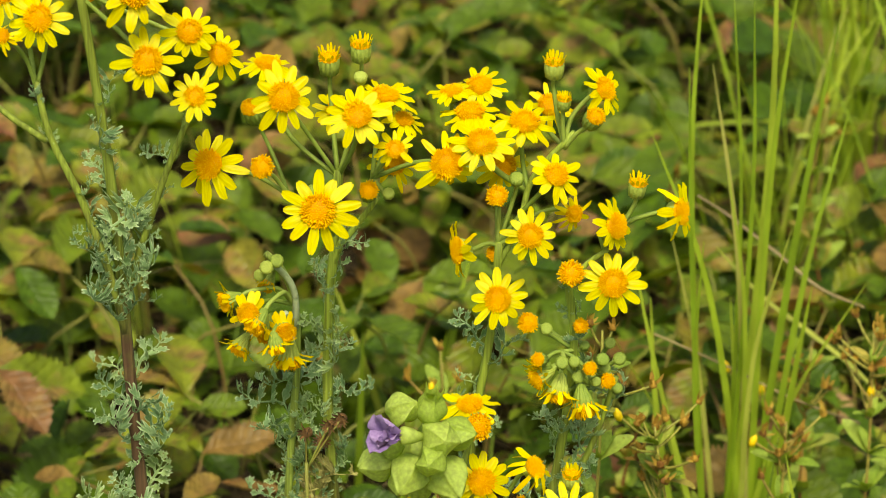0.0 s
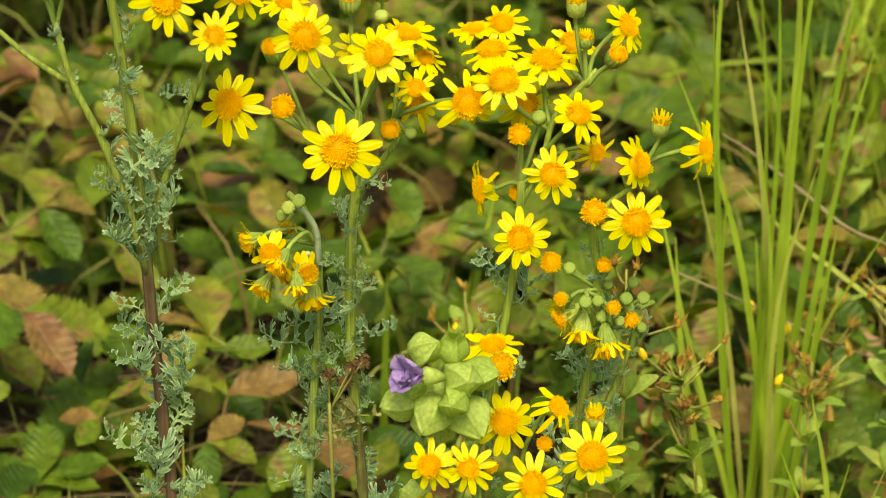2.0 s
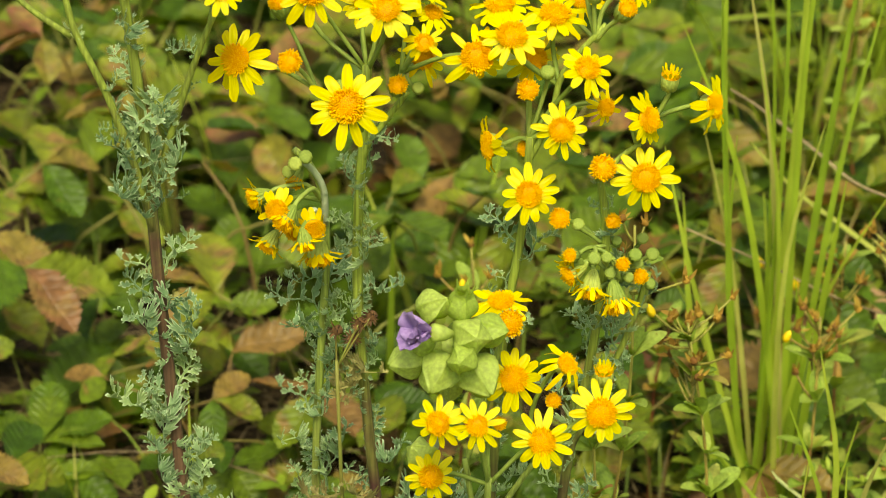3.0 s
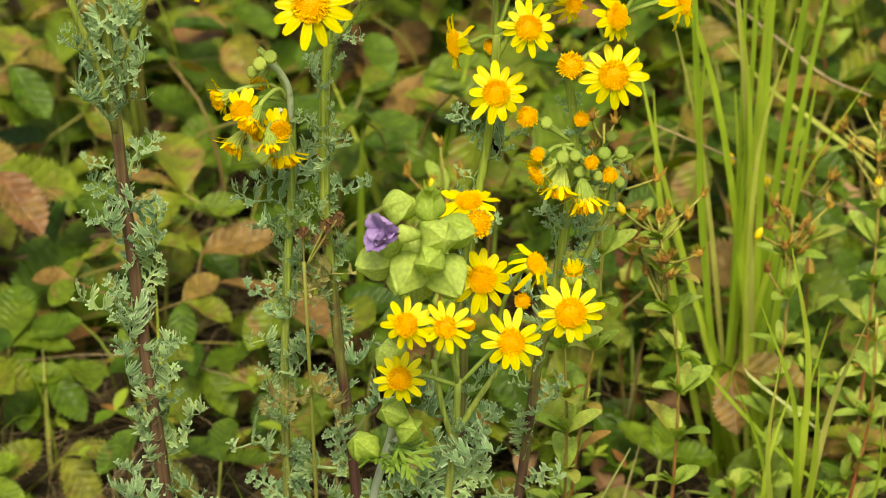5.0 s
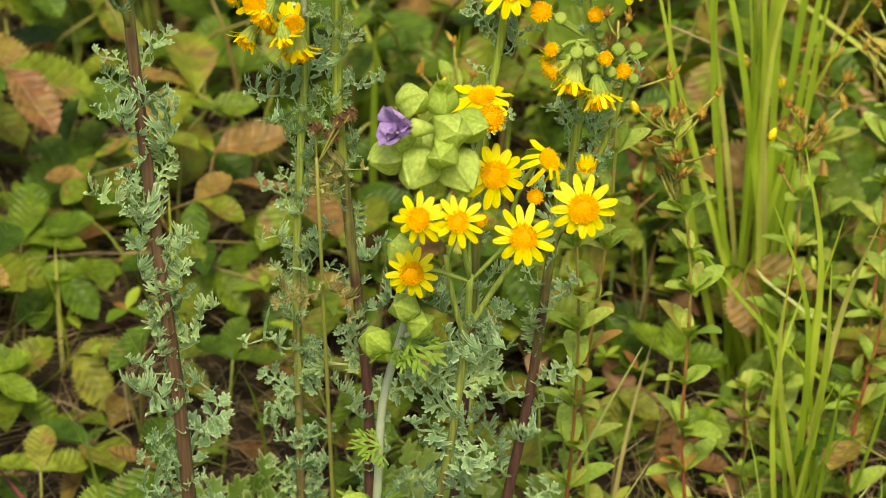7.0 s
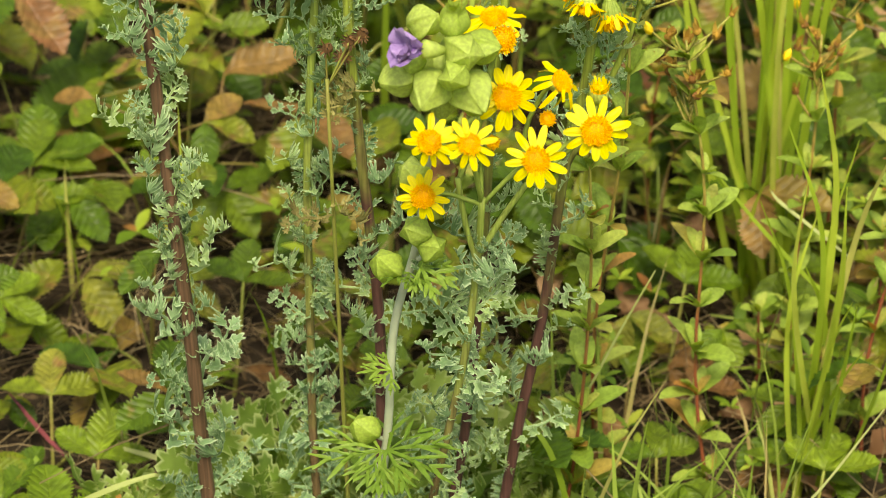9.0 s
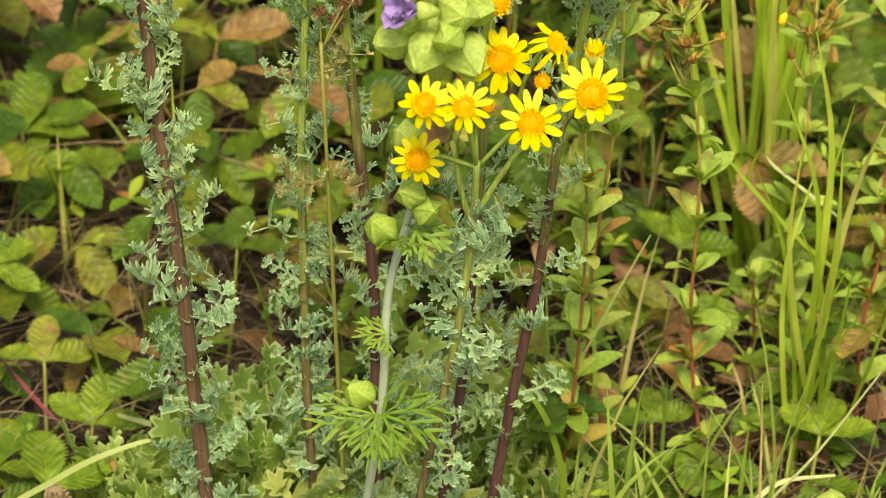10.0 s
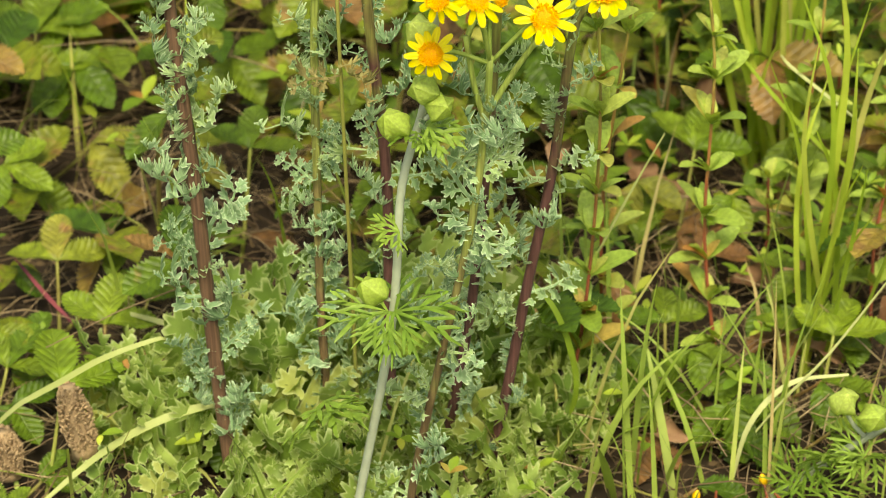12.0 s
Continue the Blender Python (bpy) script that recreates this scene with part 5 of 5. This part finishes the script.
part("woolly_stalk", mesh_of("woolly_stalk", *tube([(0.0013, 0.0152, 0.214), (0.0013, 0.0150, 0.2235), (-0.0008, 0.0145, 0.2295), (-0.0045, 0.0135, 0.2340)], 0.0009, 0.0008, 9, 4, 0.12), WOOLLY), ragwort_wilted, None, "woolly grey-white bent stalk")
part("woolly_stalk", mesh_of("woolly_stalk", *tube([(0.0008, 0.0140, 0.206), (-0.0005, 0.0120, 0.2195), (-0.0030, 0.0090, 0.2205)], 0.0008, 0.0006, 9, 4, 0.12), WOOLLY), ragwort_wilted, None, "woolly grey-white bent stalk")
head(ragwort_wilted, "bud", (-0.0405, 0.016, 0.2313), 4.3, -0.8, 0.4, (-0.0364, 0.020, 0.2316))
head(ragwort_wilted, "wilted", (-0.0391, 0.020, 0.2261), 6.6, -0.6, -0.8, (-0.0364, 0.020, 0.2316))
head(ragwort_wilted, "wilted", (-0.0495, 0.014, 0.2246), 8.9, -1.4, -0.2, (-0.0324, 0.020, 0.2206))
head(ragwort_wilted, "faded", (-0.0432, 0.006, 0.2257), 13.0, -0.1, 0.25, (-0.0324, 0.020, 0.2206))
head(ragwort_wilted, "faded", (-0.0337, 0.006, 0.2200), 12.6, 0.25, -0.1, (-0.0324, 0.020, 0.2116))
head(ragwort_wilted, "wilted", (-0.0462, 0.012, 0.2116), 8.7, -1, -1.2, (-0.0324, 0.020, 0.2116))
head(ragwort_wilted, "wilted", (-0.0389, 0.012, 0.2163), 8.9, -0.3, -1.4, (-0.0324, 0.020, 0.2116))
head(ragwort_wilted, "wilted", (-0.0413, 0.006, 0.2223), 8.8, -0.8, -0.9, (-0.0324, 0.020, 0.2206))
head(ragwort_wilted, "wilted", (-0.0360, 0.004, 0.2165), 8.3, 0.3, -1.2, (-0.0324, 0.020, 0.2116))
head(ragwort_wilted, "wilted", (-0.0333, 0.012, 0.2080), 11.3, 0, -1.4, (-0.0324, 0.020, 0.2116))
head(ragwort_low, "open", (0.0127, -0.020, 0.2154), 15.0, -0.3, 7, (0.0040, -0.028, 0.1720))
head(ragwort_low, "button", (0.0147, -0.028, 0.2137), 8.0, 0, 0.5, (0.0040, -0.028, 0.1720))
head(ragwort_low, "open", (0.0159, -0.030, 0.1988), 16.6, 0.3, 0.6, (0.0040, -0.028, 0.1720))
head(ragwort_low, "old", (0.0293, -0.028, 0.2020), 13.3, 1.6, 1.8, (0.0210, -0.028, 0.1730))
head(ragwort_low, "brush", (0.0382, -0.025, 0.1977), 6.1, 0, 6, (0.0210, -0.028, 0.1730))
head(ragwort_low, "button", (0.0257, -0.028, 0.1912), 4.6, 0, 0.8, (0.0210, -0.028, 0.1730))
head(ragwort_low, "open", (0.0372, -0.036, 0.1929), 16.6, 0.1, 0.6, (0.0210, -0.028, 0.1730))
head(ragwort_low, "open", (0.0227, -0.040, 0.1871), 15.8, 0.0, 0.6, (0.0100, -0.028, 0.1660))
head(ragwort_low, "open", (0.0067, -0.054, 0.2012), 12.6, 0.0, 0.6, (0.0100, -0.028, 0.1660))
head(ragwort_low, "open", (-0.0027, -0.052, 0.2005), 13.2, -0.5, 0.6, (0.0100, -0.028, 0.1660))
head(ragwort_low, "button", (0.0124, -0.030, 0.1858), 4.2, 0.3, 0.6, (0.0100, -0.028, 0.1660))
head(ragwort_right, "old", (0.0326, 0.028, 0.2745), 13.5, 0.2, 1.2, (0.0355, 0.005, 0.2736))
head(ragwort_right, "old", (0.0210, 0.012, 0.2652), 14.0, 0.1, 0.6, (0.0194, 0.000, 0.2491))
head(ragwort_right, "open", (0.0149, 0.030, 0.2790), 14.2, -0.2, 3, (0.0269, 0.005, 0.2613))
head(ragwort_middle, "old", (-0.0064, 0.020, 0.2612), 12.7, 0, 0.8, (-0.0118, 0.012, 0.2614))
head(ragwort_middle, "open", (-0.0207, 0.030, 0.2712), 13.5, 0.3, 1.5, (-0.0203, 0.015, 0.2601))
head(ragwort_low, "open", (-0.0044, -0.042, 0.1781), 13.2, 0.0, 0.55, (0.0100, -0.028, 0.1660))


def leaf_tuft(seed, at, leaves, size, name, label):
    """A young shoot with larger, greener lobed leaves."""
    rnd = random.Random(seed)
    plant = thing(name, at, label, "wildflower", "ragwort shoots")
    for k in range(round(leaves * 0.75)):
        a = k * 2.4 + rnd.uniform(-0.4, 0.4)
        way = Vector((math.cos(a), 0.25 + math.sin(a) * 0.6, rnd.uniform(0.9, 3.0)))
        part("leaf", rnd.choice(BIG_LEAVES), plant, along((rnd.uniform(-0.006, 0.006), rnd.uniform(-0.004, 0.004), 0.001 + 0.0018 * k), way, size * 0.88 * rnd.uniform(0.7, 1.15), rnd.uniform(-0.6, 0.6)))
    return plant


for i, (x, y, k, s) in enumerate(((-0.075, -0.006, 9, 0.040), (-0.052, -0.004, 10, 0.044), (-0.034, -0.008, 9, 0.046), (-0.012, 0.000, 9, 0.046), (0.003, 0.006, 9, 0.048), (0.020, 0.0, 9, 0.038), (-0.088, -0.010, 8, 0.032), (-0.045, 0.014, 9, 0.046), (0.032, -0.006, 7, 0.034), (-0.062, 0.006, 8, 0.036), (-0.022, 0.008, 8, 0.046))):
    leaf_tuft(90 + i, (x, y + 0.022, rise(x, y + 0.022)), k, s, "ragwort_shoot", "young ragwort shoot with lobed green basal leaves")
for i, (x, y, k, s) in enumerate(((-0.094, -0.004, 6, 0.026), (-0.078, -0.012, 7, 0.032), (-0.049, -0.014, 7, 0.036), (-0.041, -0.003, 7, 0.034), (-0.021, -0.016, 7, 0.034), (-0.006, -0.012, 7, 0.036), (0.013, -0.014, 7, 0.034), (0.026, -0.013, 5, 0.026), (-0.068, 0.024, 7, 0.036), (-0.030, 0.026, 8, 0.042), (0.0, 0.028, 8, 0.044), (0.024, 0.026, 7, 0.04))):
    leaf_tuft(120 + i, (x, y + 0.014, rise(x, y + 0.014)), k, s, "ragwort_shoot", "low ragwort shoot with pale green lobed leaves")

for i, (x, y, k, s) in enumerate(((-0.096, -0.016, 6, 0.022), (-0.082, -0.020, 6, 0.025), (-0.051, -0.020, 7, 0.026), (-0.042, -0.014, 6, 0.024), (-0.022, -0.020, 6, 0.024), (0.004, -0.018, 6, 0.025), (0.020, -0.016, 5, 0.022), (-0.068, -0.018, 5, 0.020))):
    leaf_tuft(150 + i, (x, y, rise(x, y)), k, s, "ragwort_shoot", "small ragwort shoot with pale-edged lobed leaves")


# ---- mallow ----
def mallow_bud_mesh(seed, crown=0.0):
    """An inflated calyx of five sepals: flat sides, flanged seams and points folded together; crown: how far the points stand open."""
    rnd = random.Random(seed)
    prof = [(0.12, -0.92), (0.55, -0.86), (0.88, -0.60), (1.0, -0.25), (0.97, 0.08), (0.84, 0.36), (0.64, 0.58), (0.44, 0.76), (0.26, 0.92), (0.10, 1.06)]
    sides, turn, dent = 60, rnd.uniform(0, 6), [rnd.uniform(0.86, 1.06) for _ in range(5)]
    verts, faces = [], []
    for i, (r, z) in enumerate(prof):
        h = i / (len(prof) - 1)
        if crown:
            r = max(r, 0.50 + 0.08 * math.sin(8 * h)) if h > 0.5 else r
        for k in range(sides):
            a = 2 * math.pi * k / sides
            seam = (1 - abs(math.sin(2.5 * a + 0.35 * math.sin(2.6 * h)))) ** 2.2
            side = dent[int(5 * a / (2 * math.pi)) % 5]
            q = r * ((0.80 + 0.06 * math.sin(3 * a + 5 * h + turn)) * (side + (1 - side) * seam) + (0.06 + 0.30 * h) * seam)
            lift = crown * seam * max(0.0, h - 0.55) * 2.0 + 0.05 * math.sin(2 * a + turn) * h
            verts.append((q * math.cos(a + turn), q * math.sin(a + turn), z + lift))
    for i in range(len(prof) - 1):
        for k in range(sides):
            a, b = i * sides + k, i * sides + (k + 1) % sides
            faces.append((a, b, b + sides, a + sides))
    faces.append(tuple(range(sides))[::-1])
    if not crown:
        faces.append(tuple(range(len(verts) - sides, len(verts))))
    return mesh_of("bud", verts, faces, MALLOW_CALYX)


MALLOW_BUDS = [mallow_bud_mesh(s) for s in (1, 2, 3, 4)]
CROWN_BUD = mallow_bud_mesh(5, 0.8)


def palmate_mesh(seed, lobes=7, thin_lobe=0.034):
    """A leaf cut to the base into narrow forked lobes."""
    rnd = random.Random(seed)
    pieces = []
    for i in range(lobes):
        a = (i - (lobes - 1) / 2) * 0.66 + rnd.uniform(-0.08, 0.08)
        n = rnd.uniform(0.8, 1.1) - 0.22 * abs(i - (lobes - 1) / 2) / lobes * 2
        for fork, at, size in ((0, 0, 1), (0.55 + rnd.uniform(-0.1, 0.2), 0.34, 0.52), (-0.55 + rnd.uniform(-0.1, 0.2), 0.40, 0.48), (0.45, 0.62, 0.30), (-0.45, 0.66, 0.28)):
            prof = [(0, thin_lobe * 0.6), (0.3 * size, thin_lobe), (0.7 * size, thin_lobe * 0.9), (size * 0.93, thin_lobe * 0.5), (size, 0.006)]
            v, f = strip(prof, (-1, 0, 1), lambda x: -0.25 * x * x, 0.4, rnd, 0.02)
            m = Matrix.Rotation(a, 4, "Z") @ Matrix.Scale(n, 4) @ Matrix.Translation((at, 0, 0.02 - 0.1 * at * at)) @ Matrix.Rotation(fork, 4, "Z")
            pieces.append(moved((v, f), m))
    return mesh_of("leaf", *joined(*pieces), MALLOW_LEAF)


PALMATES = [palmate_mesh(1, 5, 0.029), palmate_mesh(2, 6, 0.032), palmate_mesh(3, 5, 0.058)]


def mallow_bud(plant, x, y, z, r, fx, fy, fz, stalk=None):
    base = Vector(plant.location)
    at = Vector((x, y, z)) / 1000 - base
    ob = part("bud", CROWN_BUD if z > 223.9 else R.choice(MALLOW_BUDS), plant, facing(at, (fx, fy, fz), r / 980, R.uniform(0, 6)), "pale green inflated bud")
    if stalk:
        s = Vector(stalk) / 1000 - base
        foot = at - Vector((fx, fy, fz)).normalized() * r * 0.0009
        part("stalk", mesh_of("stalk", *tube([s, s.lerp(foot, 0.5) + Vector((0, 0, -0.001)), foot], 0.0007, 0.0006, 6, 3), MALLOW_STEM), plant)
    return ob


mallow = thing("mallow", (-0.030, -0.030, 0), "musk mallow with pale green buds and a mauve flower", "wildflower", "mallow plants")
off = Vector(mallow.location)
line = [Vector(p) / 1000 - off for p in ((-30, -30, -5), (-25, -30, 24), (-17, -30, 72), (-14, -30, 98), (-12, -28, 129), (-6, -25, 153), (-3, -26, 180), (1, -34, 208))]
part("stem", mesh_of("stem", *tube(line, 0.0013, 0.0010, 9, 5), MALLOW_STEM), mallow)
mallow_bud(mallow, -3.8, -36, 223.4, 4.4, 0.7, -0.4, 0.7)
mallow_bud(mallow, 3.0, -37, 224.2, 4.1, 0.1, -0.15, 1.0)
mallow_bud(mallow, -9.9, -40, 210.5, 4.7, -1.0, -0.55, 0.05)
mallow_bud(mallow, 5.2, -42, 218.6, 5.4, 0.25, -1.0, 0.5)
mallow_bud(mallow, 3.0, -48, 216.0, 4.1, -0.15, -1.0, 0.35)
mallow_bud(mallow, -2.6, -43, 208.9, 5.6, -0.35, -1.0, -0.35)
mallow_bud(mallow, 7.2, -42, 207.4, 5.9, 0.5, -1.0, -0.35)
mallow_bud(mallow, 9.4, -38, 217.6, 4.8, 1.0, -0.5, 0.3)
mallow_bud(mallow, 0.2, -38, 201.6, 3.6, 0.0, -0.8, -0.8)
mallow_bud(mallow, -7.6, -39, 215.6, 4.4, -0.6, -0.3, 0.8)
mallow_bud(mallow, 1.5, -35, 211.0, 5.8, 0.0, 0.5, 0.6)
mallow_bud(mallow, -7.0, -35, 180.4, 4.3, -0.5, -0.6, 0.9, (-4, -36, 176))
mallow_bud(mallow, -6.4, -36, 163.8, 4.2, -0.5, -0.6, 0.6, (-5, -34, 158))
mallow_bud(mallow, -2.3, -36, 159.0, 4.2, 0.4, -0.8, 0.5, (-6, -33, 153))
mallow_bud(mallow, -13.6, -36, 153.5, 4.6, -0.5, -0.5, 0.9, (-7, -30, 146))
mallow_bud(mallow, -20.0, -32, 98.5, 4.4, -0.6, -0.4, 0.8, (-14, -30, 94))
mallow_bud(mallow, -10.7, -33, 82.0, 4.2, 0.5, -0.6, 0.5, (-16, -30, 78))


def crumpled_flower(plant, at, face, size, seed):
    rnd = random.Random(seed)
    ob = part("flower", mesh_of("flower", *lathe([(0.10, -0.5), (0.22, -0.2), (0.26, 0.1), (0.15, 0.2)], 10), MALLOW_CALYX), plant, facing(at, face, size), "wilting mauve flower")
    for k in range(6):
        prof = [(0, 0.06), (0.2, 0.16), (0.4, 0.28), (0.6, 0.36), (0.8, 0.38), (0.93, 0.30), (1.0, 0.20)]
        v, f = strip(prof, (-1, -0.7, -0.4, -0.1, 0.2, 0.5, 0.8, 1), lambda x: 0.5 * x - 0.55 * x * x, 0.25, rnd, 0.0, rnd.uniform(-0.8, 0.8))
        fold = rnd.uniform(0, 6)
        v = [(x, y, z + x * (0.10 * math.sin(16 * y + fold) + 0.07 * math.sin(9 * x + 7 * y + fold))) for x, y, z in v]
        part("petal", mesh_of("petal", v, f, MAUVE), ob, Matrix.Rotation(1.047 * k + rnd.uniform(-0.3, 0.3), 4, "Z") @ Matrix.Rotation(-rnd.uniform(0.75, 1.35), 4, "Y") @ Matrix.Scale(rnd.uniform(0.8, 1.1), 4))


crumpled_flower(mallow, Vector((-0.0030, -0.045, 0.2215)) - off, (-0.95, -0.4, 0.35), 0.0088, 8)
for x, y, z, wx, wy, wz, s, k in ((-15, -37, 95, 0.1, -1, -0.2, 15, 0), (-14, -37, 95, 1.0, -0.3, 0.1, 19, 1), (-16, -37, 95, -1.0, -0.3, 0.05, 19, 0), (-33, -34, 62, 0.7, -0.5, 0.1, 15, 2), (-5, -35, 152, 0.9, -0.5, -0.1, 11, 2), (-8, -35, 150, -0.6, -0.6, 0.3, 10, 2), (-36, -33, 55, 0.6, -0.6, 0.9, 18, 2), (-13, -33, 118, -0.9, -0.3, 0.3, 9, 2)):
    at = Vector((x, y, z)) / 1000 - off
    part("leaf", PALMATES[k], mallow, along(at, (wx, wy, wz), s / 1000, R.uniform(-0.3, 0.3)))

mallow_low = thing("mallow", (0.088, -0.008, 0), "low leaning mallow with pale green buds", "wildflower", "mallow plants")
off = Vector(mallow_low.location)
line = [Vector(p) / 1000 - off for p in ((86, -8, -4), (92, -5, 2), (104, -5, 13), (119, -5, 26), (130, -4, 33))]
part("stem", mesh_of("stem", *tube(line, 0.0014, 0.0010, 9, 5), MALLOW_STEM), mallow_low)
mallow_bud(mallow_low, 108.8, -8, 39.5, 4.6, 0.0, -0.5, 0.9, (116, -5, 24))
mallow_bud(mallow_low, 116.9, -9, 34.5, 4.6, 0.3, -0.8, 0.7, (119, -5, 26))
for k in range(9):
    at = Vector((96 + k * 3.2, -11 + k % 3 * 4, 10 + k * 2.0 - k % 2 * 5)) / 1000 - off
    part("leaf", PALMATES[k % 2], mallow_low, along(at, (math.cos(k * 2.4), -0.5 + math.sin(k * 2.4) * 0.7, 0.5 + 0.4 * math.sin(k * 1.7)), 0.0135 + 0.002 * (k % 3), R.uniform(-0.7, 0.7)))


# ---- plantain seed spikes ----
def plantain(seed, foot, low, top):
    rnd = random.Random(seed)
    plant = thing("plantain", foot, "dry tan plantain spike on a thin stalk", "wildflower", "plantain spikes")
    low, top = Vector(low) - Vector(foot), Vector(top) - Vector(foot)
    part("stalk", mesh_of("stalk", *tube([(0, 0, -0.004), low * 0.6 + Vector((0.001, 0, 0)), low], 0.0008, 0.0008, 6, 3), STALK), plant)
    pieces, axis_way = [], (top - low)
    for i in range(900):
        t, a = i / 900, i * 2.39996 + rnd.uniform(-0.25, 0.25)
        r = 0.0045 * (math.sin(math.pi * (0.12 + 0.80 * t)) ** 0.7)
        d = Vector((math.cos(a), math.sin(a), rnd.uniform(0.7, 1.8)))
        scale = lathe([(0.3, -0.6), (0.62, 0.0), (0.5, 0.6), (0.05, 1.3)], 5)
        pieces.append(moved(scale, facing(low + axis_way * t + Vector((d.x, d.y, 0)) * r * rnd.uniform(0.88, 1.06), d, 0.00062 * rnd.uniform(0.5, 1.5))))
    core = tube([low, low.lerp(top, 0.5), top], 0.0042, 0.0022, 9, 3)
    part("seed_spike", mesh_of("seed_spike", *joined(core, *pieces), TAN), plant, None, "dry tan seed spike")
    return plant


plantain(1, (-0.100, 0.000, 0), (-0.1035, 0.002, 0.0115), (-0.1075, 0.004, 0.0355))
plantain(2, (-0.124, -0.002, 0), (-0.126, 0.002, 0.004), (-0.1275, 0.004, 0.019))


# ---- dried flower heads ----
DRY_LEAVES = [me.copy() for me in RAG_LEAVES[:3]]
for me in DRY_LEAVES:
    me.materials[0] = plain("withered_ragwort_leaf", (0.15, 0.13, 0.045), (0.34, 0.31, 0.11), 6.0, 0.7, 0.1)


def dried_heads(seed, foot, points):
    rnd = random.Random(seed)
    plant = thing("dried_flower_stalk", foot, "dark brown dried flower heads on a withered stalk", "wildflower")
    top = Vector((points[0][0] / 1000, points[0][1] / 1000, (points[0][2] - 9) / 1000)) - Vector(foot)
    part("stem", mesh_of("stem", *tube([(0, 0, -0.004), top * 0.4, top], 0.0007, 0.0005, 6, 4), LEAF_STALK), plant)
    for x, y, z in points:
        at = Vector((x, y, z)) / 1000 - Vector(foot)
        part("stalk", mesh_of("stalk", *tube([top * 0.985, (top + at) / 2 + Vector((0, 0, -0.001)), at], 0.0003, 0.0003, 5, 2), LEAF_STALK), plant)
        pieces = [lathe([(0.3, -1.0), (0.75, -0.7), (0.7, 0.1), (0.5, 0.2)], 10)]
        for k in range(14):
            v, f = strip([(0, 0.12), (0.6, 0.16), (1.0, 0.03)], (-1, 0, 1), lambda q: -0.3 * q * q, 0.2, rnd, 0.05)
            pieces.append(moved((v, f), Matrix.Rotation(k * 0.45, 4, "Z") @ Matrix.Translation((0.5, 0, 0)) @ Matrix.Rotation(-rnd.uniform(0.4, 1.4), 4, "Y")))
        part("dry_head", mesh_of("dry_head", *joined(*pieces), BROWN), plant, facing(at, (rnd.uniform(-0.8, 0.4), -0.8, rnd.uniform(0, 0.8)), 0.0018), "dark brown dried flower head")
    for k in range(4):
        part("leaf", R.choice(DRY_LEAVES), plant, along(top * rnd.uniform(0.72, 0.97), (rnd.uniform(-1, 1), rnd.uniform(-1, 0.4), rnd.uniform(-0.3, 0.8)), 0.012, rnd.uniform(-0.6, 0.6)))


dried_heads(5, (-0.026, 0.010, 0), ((-29, 8, 189), (-23, 10, 190), (-20, 10, 192), (-25, 12, 184)))
